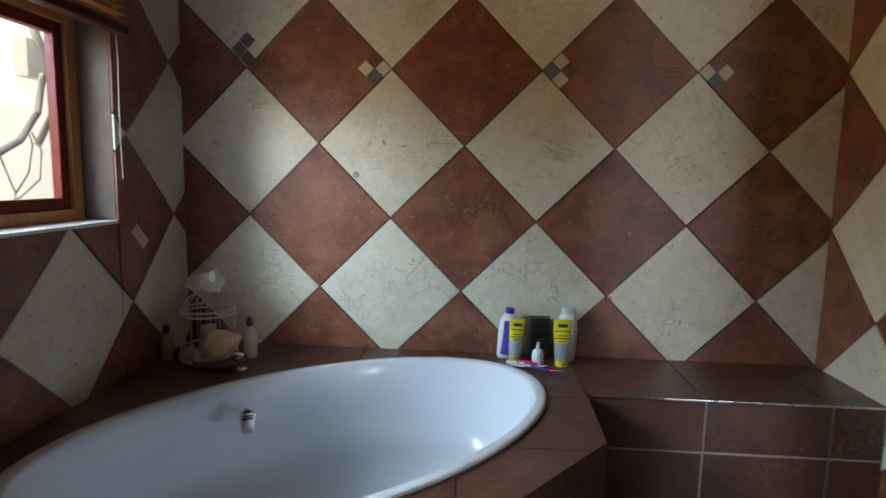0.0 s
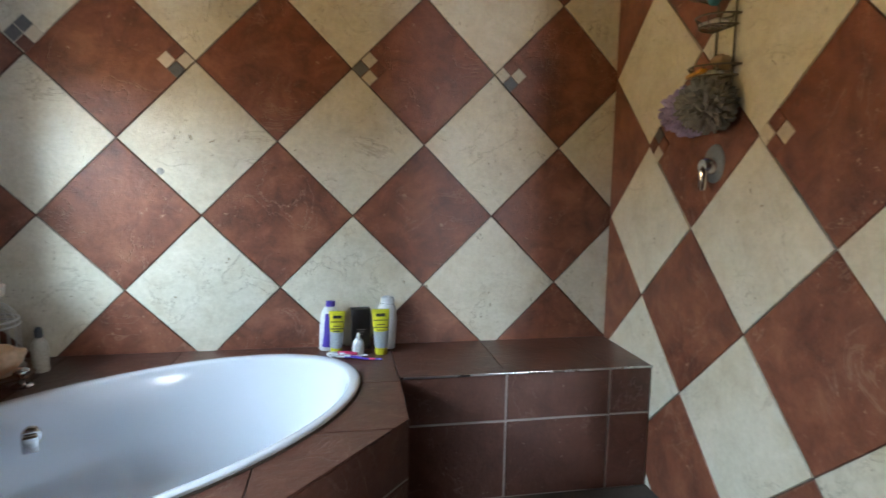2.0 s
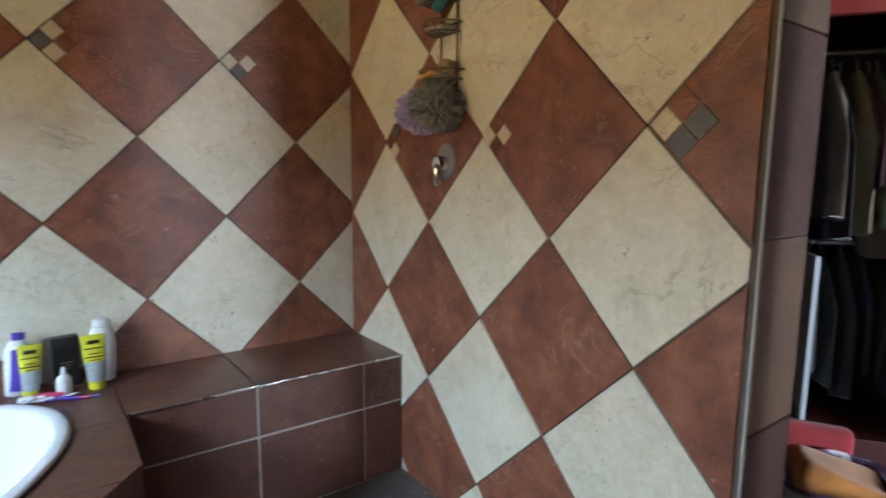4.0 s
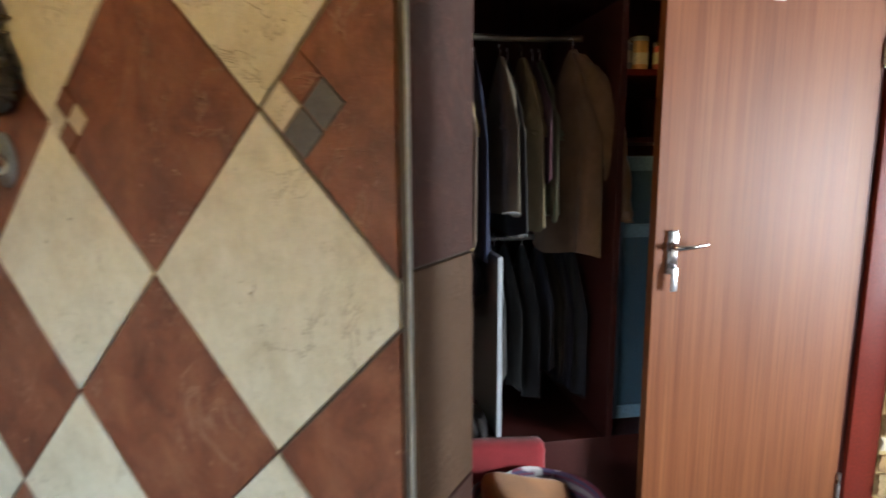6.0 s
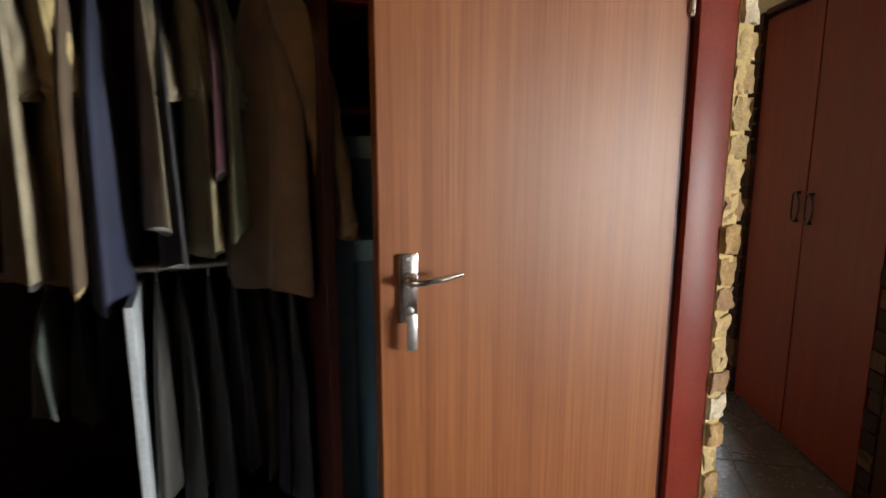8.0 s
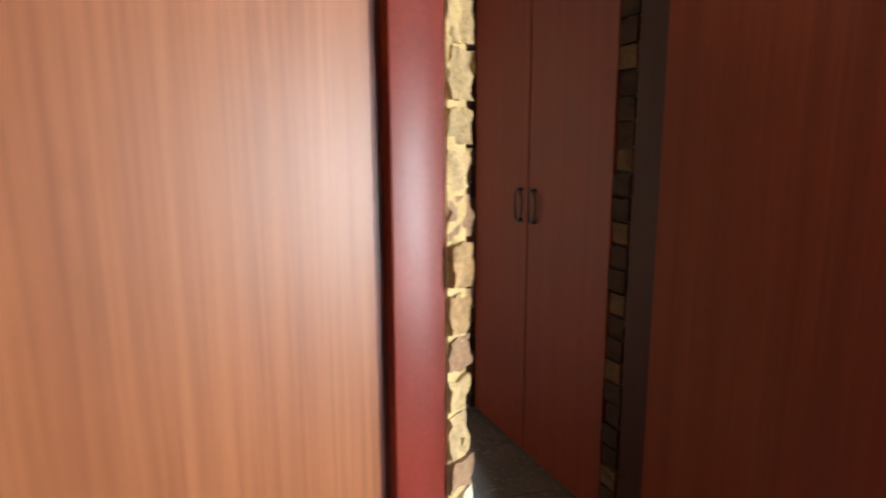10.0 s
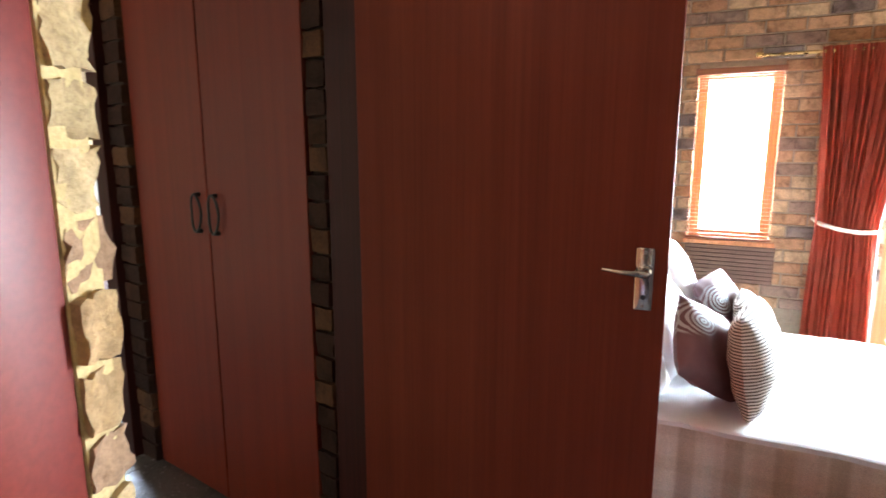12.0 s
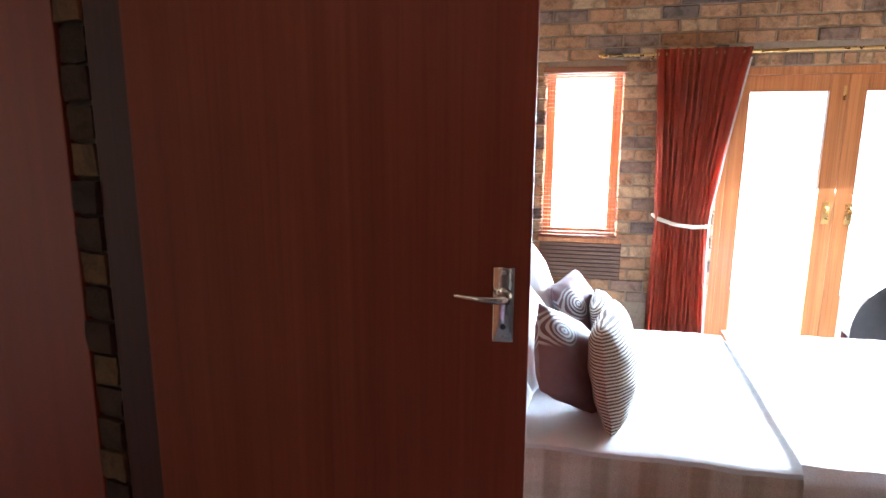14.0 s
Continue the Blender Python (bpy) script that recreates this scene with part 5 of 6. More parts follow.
# things on the shelves
rnd = random.Random(12)
for k in range(7):
    u = 0.855 - 0.075 * k
    c = rnd.choice(((0.55, 0.05, 0.04), (0.10, 0.10, 0.14), (0.65, 0.35, 0.12), (0.30, 0.28, 0.26), (0.50, 0.10, 0.08)))
    t = thing("spice_tin", DIAG @ pose(-u, 0.20 + 0.03 * (k % 2), 1.8065), "small printed tin on the wardrobe shelf", "tin", "tins on the shelf")
    part("body", lathe([(0, 0), (0.030, 0), (0.032, 0.003), (0.032, 0.085 + 0.02 * (k % 2)), (0, 0.086 + 0.02 * (k % 2))], 24), plain("tin_print_%d" % k, c, 0.35), t)
    part("lid", lathe([(0.033, 0.085 + 0.02 * (k % 2)), (0.033, 0.10 + 0.02 * (k % 2)), (0, 0.101 + 0.02 * (k % 2))], 24), M_STEEL, t, "metal lid")
    part("label_patch", lathe([(0.0325, 0.025), (0.0328, 0.03), (0.0328, 0.06), (0.0325, 0.065)], 24), plain("tin_label_%d" % k, (0.7, 0.6, 0.4), 0.5), t, "pale printed label")
bottle(DIAG @ pose(-0.845, 0.30, 1.5785), [(0, 0), (0.022, 0), (0.024, 0.003), (0.024, 0.06), (0.012, 0.075), (0, 0.076)], M_PERFUME, [(0.012, 0.0755), (0.013, 0.10), (0, 0.102)], M_STEEL, "small glass bottle with a metal cap", 1.0)
for k, (u, v, a) in enumerate(((1.50, 0.24, 80), (1.42, 0.24, 95), (1.53, 0.42, 70), (1.45, 0.42, 100), (1.37, 0.28, 88))):
    s = thing("leather_shoe", DIAG @ pose(-u, v, WB + 0.0015, 0, 0, a), "polished black leather shoe on the wardrobe floor", "shoe", "shoes in the wardrobe")
    up = lathe([(0, 0.09), (0.03, 0.088), (0.042, 0.06), (0.046, 0.025), (0.046, 0.01), (0, 0.01)], 26, None, 3.0, 1.0)
    for v_ in up.verts:
        if v_.co.x > 0:
            v_.co.z *= 1 - 2.6 * v_.co.x
    part("upper", up, plain("black_leather", (0.014, 0.012, 0.012), 0.22), s)
    part("sole", lathe([(0, 0), (0.047, 0), (0.048, 0.011), (0, 0.011)], 26, None, 3.05, 1.0), M_BLACKPLASTIC, s)

# laundry bag before the wardrobe
def print_cloth():
    m, n, l, b = material("printed_bag_cloth", 0.8, 0, 0.3)
    v = coords(n, l, (1, 1, 1))
    w = n.new("ShaderNodeTexWave")
    w.bands_direction = "Z"
    w.inputs["Scale"].default_value, w.inputs["Distortion"].default_value = 6.5, 1.0
    l.new(v, w.inputs["Vector"])
    c = ramp(n, l, w.outputs[0], [(0.0, (0.045, 0.038, 0.08)), (0.35, (0.14, 0.022, 0.04)), (0.6, (0.055, 0.045, 0.085)), (0.85, (0.19, 0.15, 0.16))]).outputs[0]
    blot = ramp(n, l, noise_tex(n, l, v, 9, 2), [(0.56, (0, 0, 0)), (0.60, (1, 1, 1))]).outputs[0]
    l.new(mix(n, l, c, (0.40, 0.38, 0.38), blot), b.inputs["Base Color"])
    return m
lb = thing("laundry_bag", DIAG @ pose(-1.297, -0.245, 0.0), "printed laundry bag filled with folded cloth before the wardrobe", "bag")
bm = lathe([(0, 0.001), (0.17, 0.001), (0.190, 0.03), (0.198, 0.18), (0.194, 0.34), (0.198, 0.46), (0.202, 0.49), (0.192, 0.485), (0.184, 0.41), (0, 0.41)], 44, None, 1.0, 0.85)
part("body", roughen(bm, 0.020, 8, 4), print_cloth(), lb)
bl = box_bm(-0.15, 0.13, -0.12, 0.12, 0.0, 0.12, 0.05, 4, pose(0, 0, 0, 6, 13, 0))
bmesh.ops.subdivide_edges(bl, edges=bl.edges[:], cuts=1, use_grid_fill=True)
tagged(finish("ochre_blanket", roughen(bl, 0.030, 8, 1), wool("ochre_fleece", (0.26, 0.098, 0.018)), DIAG @ pose(-1.315, -0.215, 0.385)), "folded ochre blanket stuffed into the laundry bag", "blanket")
bl = box_bm(-0.20, 0.175, -0.05, 0.045, 0.001, 0.565, 0.042, 4)
bmesh.ops.subdivide_edges(bl, edges=bl.edges[:], cuts=1, use_grid_fill=True)
tagged(finish("red_cushion", roughen(bl, 0.022, 6, 6), wool("red_fleece", (0.17, 0.013, 0.016)), DIAG @ pose(-1.37, -0.015, 0.0, -3, 0, 0)), "red cushion standing behind the laundry bag", "cushion")

# ---------------------------------------------------------------- bedroom
# window with slatted blind
win2 = thing("window_2", BED, "narrow varnished timber bedroom window", "window", kind="structure")
sash_frame(win2, BW[0], BW[1], BW[2], BW[3], 0.06, 0.05, 0.12, M_WINWOOD)
p = part("pane", box_bm(BW[0] + 0.055, BW[1] - 0.055, 0.083, 0.087, BW[2] + 0.055, BW[3] - 0.055), M_GLASS, win2, smooth=False)
p.visible_shadow = False
part("sill", box_bm(BW[0] - 0.03, BW[1] + 0.04, -0.05, 0.05, BW[2] - 0.035, BW[2], 0.006), M_WINWOOD, win2, smooth=False)
blind2 = thing("slatted_blind", BED @ pose(0, -0.03, 0), "lowered wooden slatted blind with open slats", "blind")
part("head_rail", box_bm(BW[0] - 0.025, BW[1] + 0.015, -0.022, 0.020, BW[3] - 0.03, BW[3] + 0.010, 0.004), M_SLAT, blind2)
part("bottom_rail", box_bm(BW[0] - 0.02, BW[1] + 0.01, -0.020, 0.018, BW[2] + 0.003, BW[2] + 0.018, 0.004), M_SLAT, blind2)
slat = part("slat", box_bm(BW[0] - 0.02, BW[1] + 0.01, -0.019, 0.017, 0, 0.0018), M_SLAT, blind2, m=pose(0, 0, BW[2] + 0.04), smooth=False)
zz = BW[2] + 0.068
while zz < BW[3] - 0.13:
    share("slat", slat, pose(0, 0, zz))
    zz += 0.028
while zz < BW[3] - 0.035:
    share("slat", slat, pose(0, 0, zz))
    zz += 0.018
for x in (BW[0] + 0.03, BW[1] - 0.04):
    part("ladder_cord", tube([(x, -0.021, BW[2] + 0.01), (x, -0.021, BW[3] - 0.02)], 0.0016, 5), M_SLAT, blind2)
# dark slatted panel under the window
pan = thing("wall_vent_panel", BED, "brown timber slatted panel on the brick wall under the window", "wall panel")
part("back", box_bm(0.03, 0.60, -0.022, -0.016, 0.50, 0.765), M_DARKWOOD, pan, smooth=False)
M_BROWNWOOD = veneer("brown_panel_wood", (0.10, 0.052, 0.030), (0.14, 0.075, 0.045), (0.18, 0.10, 0.06), 0.6, 0)
for k in range(9):
    part("slat", box_bm(0.032, 0.598, -0.034, -0.0225, 0.505 + 0.029 * k, 0.529 + 0.029 * k, 0.003), M_BROWNWOOD, pan, smooth=False)

# french doors
fd = thing("french_doors", BED, "pair of varnished timber french doors with full glass", "french doors", kind="structure")
for a in ((FR[0], FR[0] + 0.05, 0, FR[3]), (FR[1] - 0.05, FR[1], 0, FR[3]), (FR[0] + 0.05, FR[1] - 0.05, FR[3] - 0.05, FR[3])):
    part("frame", box_bm(a[0], a[1], 0.02, 0.13, a[2], a[3], 0.003), M_WINWOOD, fd, smooth=False)
for a, b, hx in ((FR[0] + 0.052, 1.928, 1.882), (1.930, FR[1] - 0.052, 2.018)):
    lf = part("leaf", box_bm(a, a + 0.105, 0.035, 0.08, 0.01, FR[3] - 0.052, 0.003), M_WINWOOD, fd, smooth=False)
    part("stile", box_bm(b - 0.105, b, 0.035, 0.08, 0.01, FR[3] - 0.052, 0.003), M_WINWOOD, lf, smooth=False)
    part("top_rail", box_bm(a + 0.105, b - 0.105, 0.036, 0.079, FR[3] - 0.155, FR[3] - 0.052, 0.002), M_WINWOOD, lf, smooth=False)
    part("bottom_rail", box_bm(a + 0.105, b - 0.105, 0.036, 0.079, 0.01, 0.13, 0.002), M_WINWOOD, lf, smooth=False)
    p = part("pane", box_bm(a + 0.10, b - 0.10, 0.055, 0.060, 0.12, FR[3] - 0.15), M_GLASS, lf, smooth=False)
    p.visible_shadow = False
    h = part("handle_plate", box_bm(hx - 0.022, hx + 0.022, 0.027, 0.035, 0.945, 1.09, 0.003), M_BRASS, lf, "brass handle plate")
    sgn = -1 if hx < 1.93 else 1
    part("lever", tube([(hx, 0.03, 1.055), (hx, 0.005, 1.055), (hx, -0.004, 1.050), (hx + sgn * 0.004, -0.006, 1.02)], [0.009, 0.008, 0.008, 0.006], 10), M_BRASS, h, "brass lever")
part("bolt", box_bm(1.90, 1.915, 0.026, 0.036, 1.74, 1.83, 0.002), M_BRASS, fd, "brass flush bolt")

# rod and curtain
rod = thing("curtain_rod", BED @ pose(0, -0.11, 2.035), "slim brass curtain rod on brackets", "curtain rod")
part("pole", tube([(0.40, 0, -0.004), (1.5, 0, 0.0), (2.75, 0, 0.004)], 0.011, 12), M_BRASS, rod)
part("finial", lathe([(0, -0.025), (0.016, -0.02), (0.022, 0), (0.016, 0.02), (0, 0.025)], 20, pose(0.395, 0, 0, 0, 90, 0)), M_BRASS, rod)
for x in (0.72, 2.7):
    part("bracket", tube([(x, 0, -0.012), (x, 0.05, -0.02), (x, 0.108, -0.02)], 0.008, 8), M_BRASS, rod)


def curtain():
    bm, rows, nx, nz = bmesh.new(), [], 150, 60
    for j in range(nz + 1):
        z = 0.02 + (2.06 - 0.02) * j / nz
        f = (z - 0.93) / 1.11
        if z > 0.93:
            e = f ** 1.15
            s0, s1 = 0.80 + (0.73 - 0.80) * e, 1.125 + (1.30 - 1.125) * e
        else:
            g = (0.93 - z) / 0.93
            s0, s1 = 0.80 - 0.02 * g, 1.125 + 0.03 * g
        pinch = math.exp(-((z - 0.93) / 0.10) ** 2)
        row = []
        for k in range(nx + 1):
            q = k / nx
            amp = 0.036 * (1 - 0.55 * pinch) * (0.55 + 0.45 * min(1, (2.06 - z) * 4))
            ph = 2 * math.pi * 11 * q + 0.9 * math.sin(2.2 * z + 5 * q)
            y = amp * math.sin(ph) + 0.012 * math.sin(2.3 * ph + z * 3)
            row.append(bm.verts.new((s0 + (s1 - s0) * q + 0.010 * math.cos(ph), -0.12 + y - 0.02 * pinch, z)))
        rows.append(row)
    for a, b in zip(rows, rows[1:]):
        for k in range(nx):
            bm.faces.new((a[k], a[k + 1], b[k + 1], b[k]))
    bmesh.ops.solidify(bm, geom=bm.faces[:], thickness=0.003)
    return bm


m, n, l, b = material("rust_curtain_cloth", 0.85, 0, 0.2)
b.inputs["Base Color"].default_value = (0.36, 0.055, 0.035, 1)
v = coords(n, l)
fine = noise_tex(n, l, v, 420, 2)
cc = mix(n, l, ramp(n, l, noise_tex(n, l, v, 7, 3), [(0.3, (0.58, 0.15, 0.095)), (0.7, (0.68, 0.19, 0.12))]).outputs[0], ramp(n, l, fine, [(0.3, (0.75, 0.75, 0.75)), (0.7, (1, 1, 1))]).outputs[0], 1.0, "MULTIPLY")
l.new(cc, b.inputs["Base Color"])
tl = n.new("ShaderNodeBsdfTranslucent")
l.new(cc, tl.inputs["Color"])
ms = n.new("ShaderNodeMixShader")
ms.inputs[0].default_value = 0.6
l.new(b.outputs[0], ms.inputs[1])
l.new(tl.outputs[0], ms.inputs[2])
l.new(ms.outputs[0], n["Material Output"].inputs["Surface"])
M_CURTAIN = m
cur = thing("curtain", BED, "rust-red curtain gathered with a cream rope tieback", "curtain")
part("cloth", curtain(), M_CURTAIN, cur)
part("tieback", tube([(0.79, -0.075, 0.985), (0.82, -0.165, 0.965), (0.92, -0.185, 0.935), (1.03, -0.185, 0.92), (1.11, -0.165, 0.922), (1.145, -0.10, 0.93), (1.11, -0.06, 0.94), (0.95, -0.055, 0.955), (0.81, -0.062, 0.975)], 0.013, 8, True), cloth("cream_rope", (0.66, 0.60, 0.48), (0.76, 0.70, 0.58), 40), cur, "cream rope tieback")
part("lining", tube([(1.305, -0.115, 2.0), (1.22, -0.115, 1.5), (1.152, -0.12, 1.06), (1.138, -0.12, 0.93), (1.15, -0.12, 0.5), (1.165, -0.12, 0.04)], 0.007, 6), M_WHITECLOTH, cur, "white lining edge")

# bed
BX0, BX1, BY0, BY1, BZ = -0.28, 1.95, -2.42, -1.14, 0.50
bed = thing("bed", BED, "double bed with white cover and plaid valance", "bed")
part("base", box_bm(BX0 + 0.02, BX1 - 0.03, BY0 + 0.04, BY1 - 0.03, 0.03, 0.26, 0.01), M_DARKWOOD, bed, "dark base")
mt = box_bm(BX0, BX1 - 0.01, BY0 + 0.01, BY1 - 0.01, 0.26, BZ - 0.018, 0.05, 4)
part("mattress", mt, M_WHITECLOTH, bed)


def valance(pts, z0, z1, amp):
    bm, rows = bmesh.new(), []
    seq = []
    for (ax, ay), (bx, by) in zip(pts, pts[1:]):
        L = math.hypot(bx - ax, by - ay)
        k = max(2, int(L / 0.02))
        nx, ny = (by - ay) / L, -(bx - ax) / L
        for i in range(k):
            seq.append((ax + (bx - ax) * i / k, ay + (by - ay) * i / k, nx, ny))
    for j in range(13):
        f = j / 12
        z = z1 + (z0 - z1) * f
        rows.append([bm.verts.new((x + nx * (0.006 + amp * f * (0.5 + 0.5 * math.sin(11 * i * 0.09 + 0.6 * math.sin(i * 0.031)))), y + ny * (0.006 + amp * f * (0.5 + 0.5 * math.sin(11 * i * 0.09 + 0.6 * math.sin(i * 0.031)))), z)) for i, (x, y, nx, ny) in enumerate(seq)])
    for a, b in zip(rows, rows[1:]):
        for k in range(len(a) - 1):
            bm.faces.new((a[k], a[k + 1], b[k + 1], b[k]))
    bmesh.ops.solidify(bm, geom=bm.faces[:], thickness=0.004)
    return bm


M_PLAID = plaid("beige_plaid_cloth")
part("valance", valance([(BX0, BY0 - 0.004), (BX1 + 0.004, BY0 - 0.004), (BX1 + 0.004, BY1 + 0.004)], 0.02, BZ - 0.020, 0.035), M_PLAID, bed, "beige plaid side drape")


def cover(x0, x1, y0, y1, z, thick, drop, seed, skew=0.0):
    """A soft cover that lies on the bed and hangs over the near side."""
    bm, rows = bmesh.new(), []
    nx, ny = 44, 40
    for j in range(ny + 1):
        q = j / ny
        row = []
        for i in range(nx + 1):
            xs = x0 + skew * (0.5 - min(1.0, q / 0.8))
            x = xs + (x1 - xs) * i / nx
            y = y1 + (y0 - y1) * min(1.0, q / 0.8)
            zz = z + thick
            edge = 0.0
            if q > 0.8:
                edge = (q - 0.8) / 0.2
                y -= 0.030 * math.sin(min(1, edge * 2.5) * math.pi / 2) + 0.006 * math.sin(17 * x + seed)
                zz -= drop * edge ** 1.4
            zz += 0.006 * noise.noise(Vector((x * 5, y * 5, seed))) + 0.003 * noise.noise(Vector((x * 19, y * 19, seed)))
            row.append(bm.verts.new((x, y, zz)))
        rows.append(row)
    for a, b in zip(rows, rows[1:]):
        for k in range(nx):
            bm.faces.new((a[k], a[k + 1], b[k + 1], b[k]))
    bmesh.ops.solidify(bm, geom=bm.faces[:], thickness=min(0.012, thick))
    return bm


part("sheet", cover(BX0, 1.02, BY0 + 0.012, BY1, BZ - 0.018, 0.012, 0.022, 1.0), M_WHITECLOTH, bed, "white sheet")
part("duvet", cover(0.985, BX1 + 0.02, BY0 - 0.01, BY1 + 0.02, BZ - 0.012, 0.03, 0.30, 4.0, 0.08), cloth("white_fleece", (0.74, 0.73, 0.74), (0.82, 0.81, 0.82), 8, 220), bed, "thick white blanket folded over the foot end")


def pillow_bm(w, h, t, seed=0.0):
    bm, top, bot, n = bmesh.new(), [], [], 22
    for j in range(n + 1):
        a, b = [], []
        for i in range(n + 1):
            x, y = -1 + 2 * i / n, -1 + 2 * j / n
            d = max(0.0, (1 - x * x) * (1 - y * y)) ** 0.5
            px, py = x * (0.97 - 0.05 * y * y * x * x + 0.03 * y * y), y * (0.97 - 0.05 * x * x * y * y + 0.03 * x * x)
            wr = 0.012 * noise.noise(Vector((x * 2.2 + seed, y * 2.2, seed)))
            a.append(bm.verts.new((px * w / 2, py * h / 2, t / 2 * d + wr)))
            b.append(a[-1] if i in (0, n) or j in (0, n) else bm.verts.new((px * w / 2, py * h / 2, -t / 2 * d + wr)))
        top.append(a)
        bot.append(b)
    for g in (top, bot):
        for a, b in zip(g, g[1:]):
            for k in range(n):
                bm.faces.new((a[k], a[k + 1], b[k + 1], b[k]))
    return bm


def swirl():
    m, n, l, b = material("mauve_swirl_cloth", 0.7, 0, 0.3)
    v = coords(n, l)
    base = ramp(n, l, noise_tex(n, l, v, 7, 3), [(0.3, (0.085, 0.050, 0.056)), (0.7, (0.16, 0.095, 0.105))]).outputs[0]
    w = n.new("ShaderNodeTexWave")
    w.wave_type, w.rings_direction = "RINGS", "Z"
    w.inputs["Scale"].default_value, w.inputs["Distortion"].default_value = 20, 0.8
    mp = n.new("ShaderNodeMapping")
    mp.inputs["Location"].default_value = (0.06, 0.10, 0)
    l.new(v, mp.inputs["Vector"])
    l.new(mp.outputs[0], w.inputs["Vector"])
    dist = n.new("ShaderNodeVectorMath")
    dist.operation = "LENGTH"
    l.new(mp.outputs[0], dist.inputs[0])
    gate = ramp(n, l, dist.outputs["Value"], [(0.085, (1, 1, 1)), (0.095, (0, 0, 0))]).outputs[0]
    rings = ramp(n, l, w.outputs[0], [(0.45, (0, 0, 0)), (0.55, (1, 1, 1))]).outputs[0]
    l.new(mix(n, l, base, (0.34, 0.38, 0.40), mix(n, l, rings, gate, 1.0, "MULTIPLY")), b.inputs["Base Color"])
    return m


M_SWIRL = swirl()
M_STRIPE = striped("grey_rib_stripe", (0.10, 0.085, 0.075), (0.50, 0.48, 0.44), 27, 0.9, "X", 1.2)
def pillow(x, y, z, rx, ry, rz, w, h, t, mat, label, seed, spin=0):
    ob = finish("pillow", pillow_bm(w, h, t, seed), mat, BED @ pose(x, y, z, rx, ry, rz) @ pose(0, 0, 0, 0, 0, spin))
    return tagged(ob, label, "pillow", "pillows on the bed")
pillow(0.09, -1.42, 0.735, 0, 74, 4, 0.50, 0.50, 0.20, M_WHITECLOTH, "large white pillow propped at the head", 1)
pillow(0.07, -1.88, 0.69, 0, 66, -6, 0.44, 0.50, 0.22, M_WHITECLOTH, "large white pillow propped at the head, nearer the door", 2)
pillow(0.05, -2.24, 0.60, 0, 66, -8, 0.26, 0.28, 0.13, M_WHITECLOTH, "small white pillow lying behind the cushions", 3)
pillow(0.31, -1.50, 0.67, 10, 62, -10, 0.38, 0.36, 0.15, M_SWIRL, "mauve cushion with pale swirls", 4)
pillow(0.26, -2.14, 0.675, 8, 62, -18, 0.35, 0.35, 0.16, M_SWIRL, "mauve cushion with pale swirls in front", 5, -39)
pillow(0.45, -1.60, 0.635, 0, 60, -4, 0.34, 0.36, 0.15, M_STRIPE, "grey ribbed striped cushion", 6)
pillow(0.42, -2.14, 0.675, -4, 82, -14, 0.40, 0.44, 0.17, M_STRIPE, "grey ribbed striped cushion in front", 7)

# bedside table with small things
bt = thing("bedside_table", BED @ pose(-0.42, -0.52, 0), "dark wooden bedside table beside the bed", "bedside table")
part("top", box_bm(-0.2, 0.26, -0.2, 0.2, 0.60, 0.63, 0.006), M_DARKWOOD, bt)
part("body", box_bm(-0.18, 0.24, -0.18, 0.18, 0.10, 0.60, 0.004), M_DARKWOOD, bt)
part("drawer", box_bm(-0.16, 0.22, -0.194, -0.181, 0.42, 0.57, 0.004), M_DARKWOOD, bt)
for x in (-0.16, 0.21):
    for y in (-0.16, 0.16):
        part("leg", box_bm(x - 0.02, x + 0.02, y - 0.02, y + 0.02, 0, 0.10), M_DARKWOOD, bt)
tagged(finish("candle_jar", lathe([(0, 0), (0.035, 0), (0.037, 0.004), (0.037, 0.08), (0.033, 0.083), (0, 0.08)], 24), M_PERFUME, BED @ pose(-0.25, -0.60, 0.6305)), "pale glass candle jar on the bedside table", "candle")

# chair by the french doors
ch = thing("armchair", BED @ pose(2.06, -0.66, 0, 0, 0, 172), "dark rounded-back upholstered chair by the french doors", "chair")
M_CHAIR = wool("charcoal_upholstery", (0.028, 0.024, 0.023))
bk = lathe([(0, -0.065), (0.20, -0.060), (0.275, -0.035), (0.30, 0.0), (0.275, 0.035), (0.20, 0.060), (0, 0.065)], 40, None, 1.0, 1.10)
part("backrest", bk, M_CHAIR, ch, m=pose(0, 0.22, 0.48, 82, 0, 0))
part("seat", box_bm(-0.25, 0.25, -0.24, 0.24, 0.36, 0.47, 0.045, 4), M_CHAIR, ch)
for x in (-0.2, 0.2):
    for y in (-0.2, 0.2):
        part("leg", tube([(x, y, 0.37), (x * 1.06, y * 1.06, 0.0)], [0.022, 0.014], 10), M_DARKWOOD, ch)

tagged(finish("patio", box_bm(-3.0, 5.0, 0.245, 4.0, -0.10, 0.012), mottled("pale_patio_concrete", (0.62, 0.58, 0.52), (0.74, 0.70, 0.64), 2.0, 0.9, 60), BED, False), "pale concrete patio outside the french doors", "patio", kind="structure")
# glowing panel outside the french doors, added to stand in for blown-out daylight
m, n, l, b = material("daylight_backdrop_glow", 1.0, 0, 0)
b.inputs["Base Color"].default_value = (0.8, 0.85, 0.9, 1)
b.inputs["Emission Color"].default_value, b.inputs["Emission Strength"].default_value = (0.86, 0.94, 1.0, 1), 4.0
tagged(finish("backdrop", box_bm(-14, 18, 14.0, 14.1, -0.16, 5.5), m, BED, False), "glowing backdrop that stands in for daylight beyond the french doors", "backdrop", kind="structure")

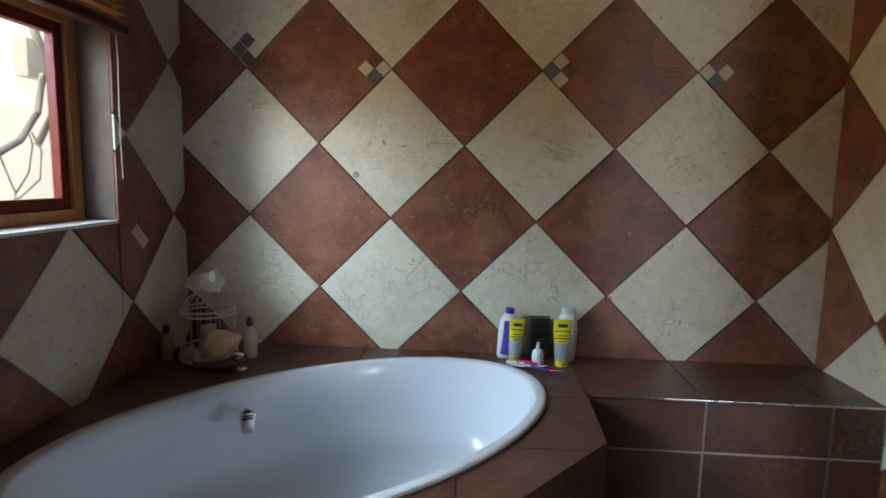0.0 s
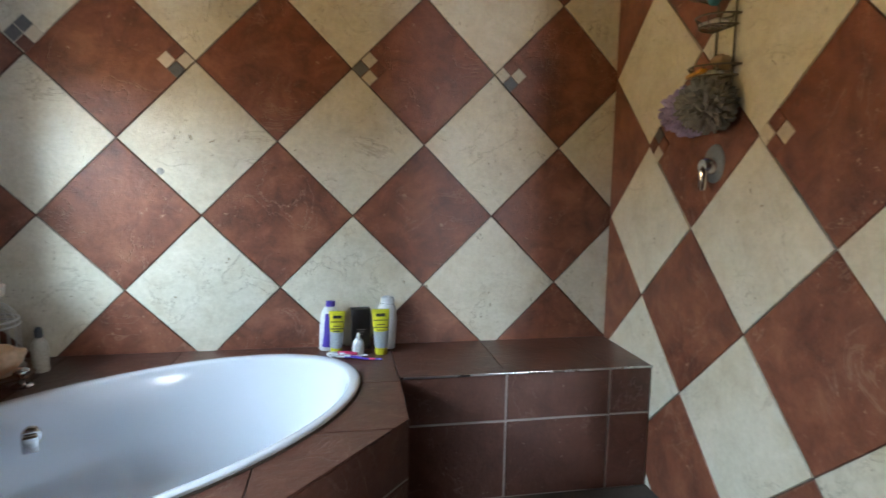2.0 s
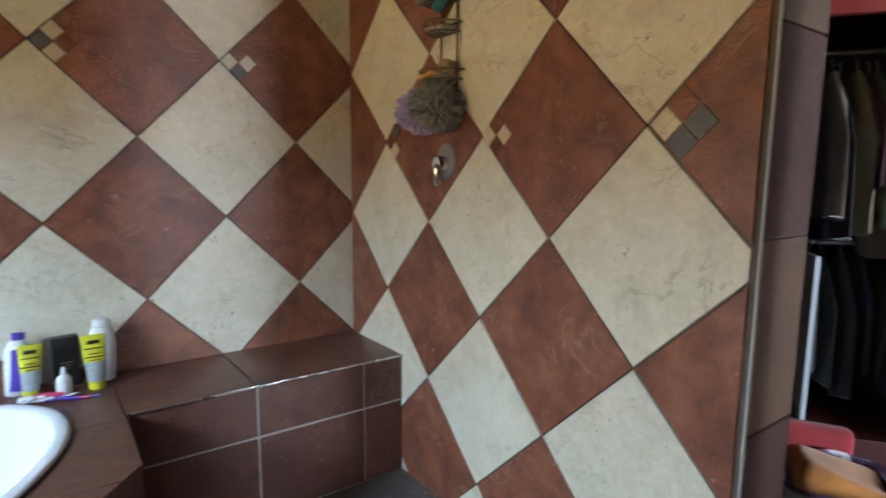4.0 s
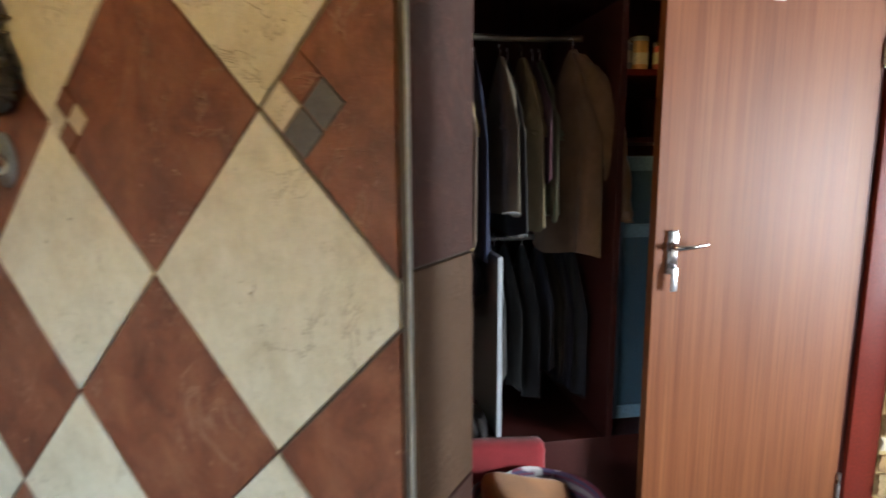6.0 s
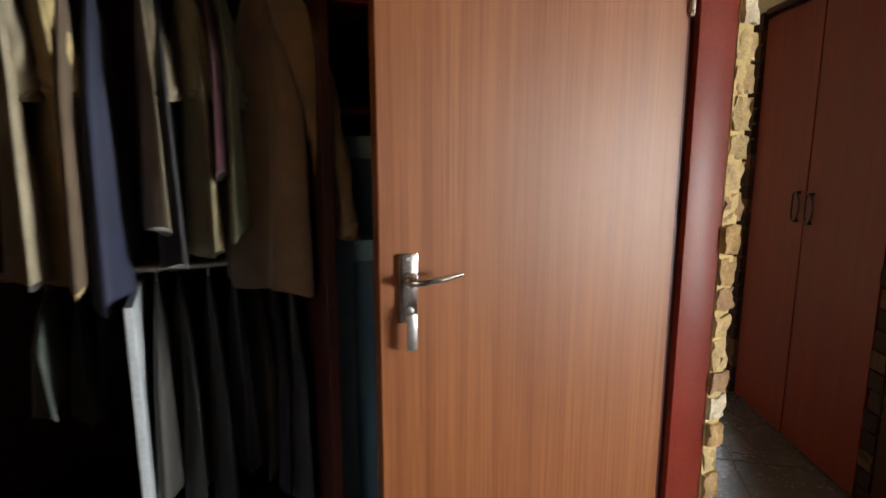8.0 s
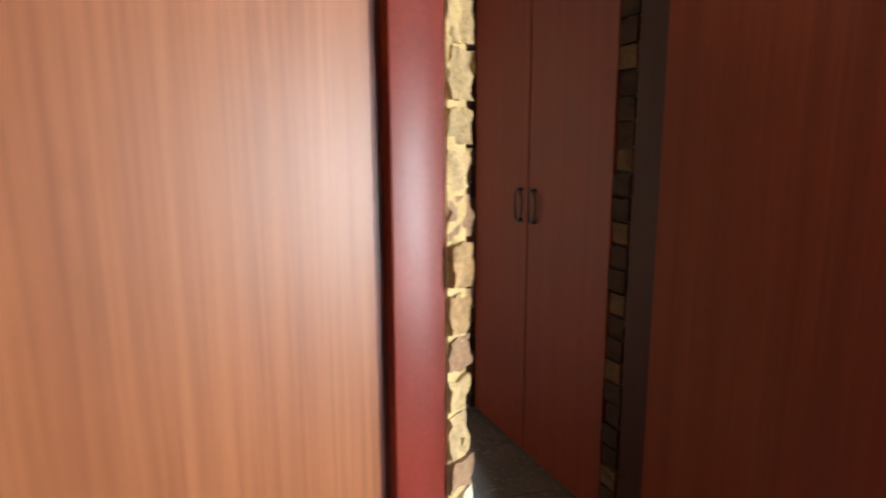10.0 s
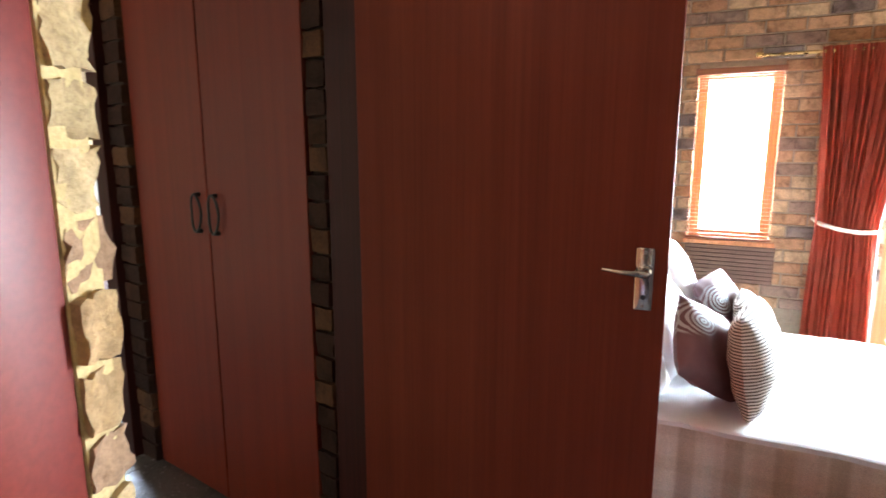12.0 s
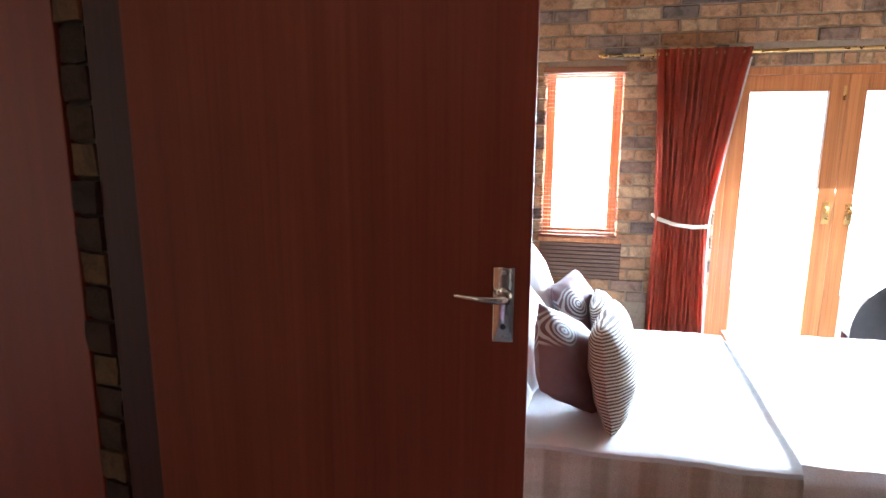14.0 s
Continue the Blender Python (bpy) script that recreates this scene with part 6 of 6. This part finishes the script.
# ---------------------------------------------------------------- room at the end of the hall
win3 = thing("window_3", pose(8.5, 0, 0, 0, 0, -90), "bright timber window at the end of the hall", "window", kind="structure")
sash_frame(win3, 1.05, 1.95, 0.66, 1.72, 0.06, 0.06, 0.13, M_WINWOOD)
p = part("pane", box_bm(1.10, 1.90, 0.09, 0.095, 0.71, 1.67), M_GLASS, win3, smooth=False)
p.visible_shadow = False
fb = thing("far_bed", pose(7.35, -1.75, 0, 0, 0, 0), "bed with a pale pink cover in the far room", "bed")
part("base", box_bm(-0.6, 0.95, -0.7, 0.5, 0.0, 0.30, 0.01), M_DARKWOOD, fb)
part("mattress", box_bm(-0.6, 0.95, -0.7, 0.5, 0.30, 0.55, 0.05, 3), cloth("pink_cover", (0.60, 0.42, 0.44), (0.70, 0.52, 0.54)), fb)
tagged(finish("pillow", pillow_bm(0.6, 0.45, 0.18, 2), cloth("pale_pink_cotton", (0.66, 0.50, 0.52), (0.74, 0.58, 0.60)), pose(7.9, -1.5, 0.70, 0, 40, 0)), "pale pink pillow on the far bed", "pillow")

# ---------------------------------------------------------------- pieces of wall and floor
# burnt stock bricks of the bedroom wall, in stretcher bond
BL, BH, JO = 0.222, 0.073, 0.011


def brick_shape(x0, x1, z0, z1, seed):
    bm = bmesh.new()
    rnd = random.Random(seed)
    y = -rnd.uniform(0.008, 0.016)
    c = 0.006
    o = [(x0, z0), (x1, z0), (x1, z1), (x0, z1)]
    i = [(x0 + c, z0 + c), (x1 - c, z0 + c), (x1 - c, z1 - c), (x0 + c, z1 - c)]
    r0 = [bm.verts.new((a, 0.0, b)) for a, b in o]
    r1 = [bm.verts.new((a + rnd.uniform(-0.002, 0.002), y + c * 0.7, b + rnd.uniform(-0.002, 0.002))) for a, b in o]
    r2 = [bm.verts.new((a, y + rnd.uniform(-0.002, 0.002), b)) for a, b in i]
    for p, q in ((r0, r1), (r1, r2)):
        for k in range(4):
            bm.faces.new((p[k], p[(k + 1) % 4], q[(k + 1) % 4], q[k]))
    bm.faces.new(r2)
    return bm


shapes = {}
row = 0
zc = 0.34
while zc < 2.70:
    x = -0.74 - (0.5 * (BL + JO) if row % 2 else 0)
    while x < 3.0:
        a, b, z0, z1 = max(x, -0.74), min(x + BL, 3.0), zc, zc + BH
        x += BL + JO
        if b - a < 0.03:
            continue
        pieces = [(a, b)]
        for hx0, hx1, hz0, hz1 in (FR, BW):
            if z1 < hz0 or z0 > hz1:
                continue
            pieces = [q for p_ in pieces for q in ((p_[0], min(p_[1], hx0 - 0.003)), (max(p_[0], hx1 + 0.003), p_[1])) if q[1] - q[0] > 0.02]
        # soldier course over the french doors
        if FR[3] < z1 and z0 < FR[3] + 0.075:
            pieces = [q for p_ in pieces for q in ((p_[0], min(p_[1], FR[0] - 0.006)), (max(p_[0], FR[1] + 0.006), p_[1])) if q[1] - q[0] > 0.02]
        for a, b in pieces:
            w = round(b - a, 2)
            key = (w, (row * 7 + int(x * 10)) % 5)
            if key not in shapes:
                shapes[key] = part("brick", brick_shape(0, w, 0, BH, len(shapes)), M_BRICK, bedroom_wall, m=pose(3.2 - a, 0.0, z0, 0, 0, 180), smooth=False)
            else:
                share("brick", shapes[key], pose(3.2 - a, 0.0, z0, 0, 0, 180))
    zc += BH + JO
    row += 1
sol = None
x = FR[0]
while x < FR[1] - 0.03:
    mm = pose(3.2 - x, 0, FR[3] + 0.006, 0, 0, 180)
    if sol is None:
        sol = part("brick", brick_shape(0, 0.072, 0, 0.068, 99), M_BRICK, bedroom_wall, m=mm, smooth=False)
    else:
        share("brick", sol, mm)
    x += 0.083

# floor tiles
FT = 0.42
ft = None
rest = bmesh.new()
for i in range(-4, 22):
    for j in range(-13, 7):
        x, y = i * FT + 0.05, j * FT + 0.02
        if 0.0 < x < 6.4 and -2.4 < y < 2.2:
            if ft is None:
                bm = slab_piece([(0, 0), (FT, 0), (FT, FT), (0, FT)], 0.010, 0.004, 0.002)
                bm.transform(pose(0, 0, 0, -90, 0, 0) @ Matrix.Diagonal((1, 1, -1, 1)))
                bmesh.ops.reverse_faces(bm, faces=bm.faces[:])
                ft = part("tile", bm, M_FLOOR, floor, m=pose(x, y, -0.006), smooth=False)
            else:
                share("tile", ft, pose(x, y, -0.006))
        else:
            bm_box(rest, x + 0.004, x + FT - 0.004, y + 0.004, y + FT - 0.004, -0.003, 0.004)
part("floor_tiles_beyond", rest, M_FLOOR, floor, smooth=False)["kind"] = "stuff"
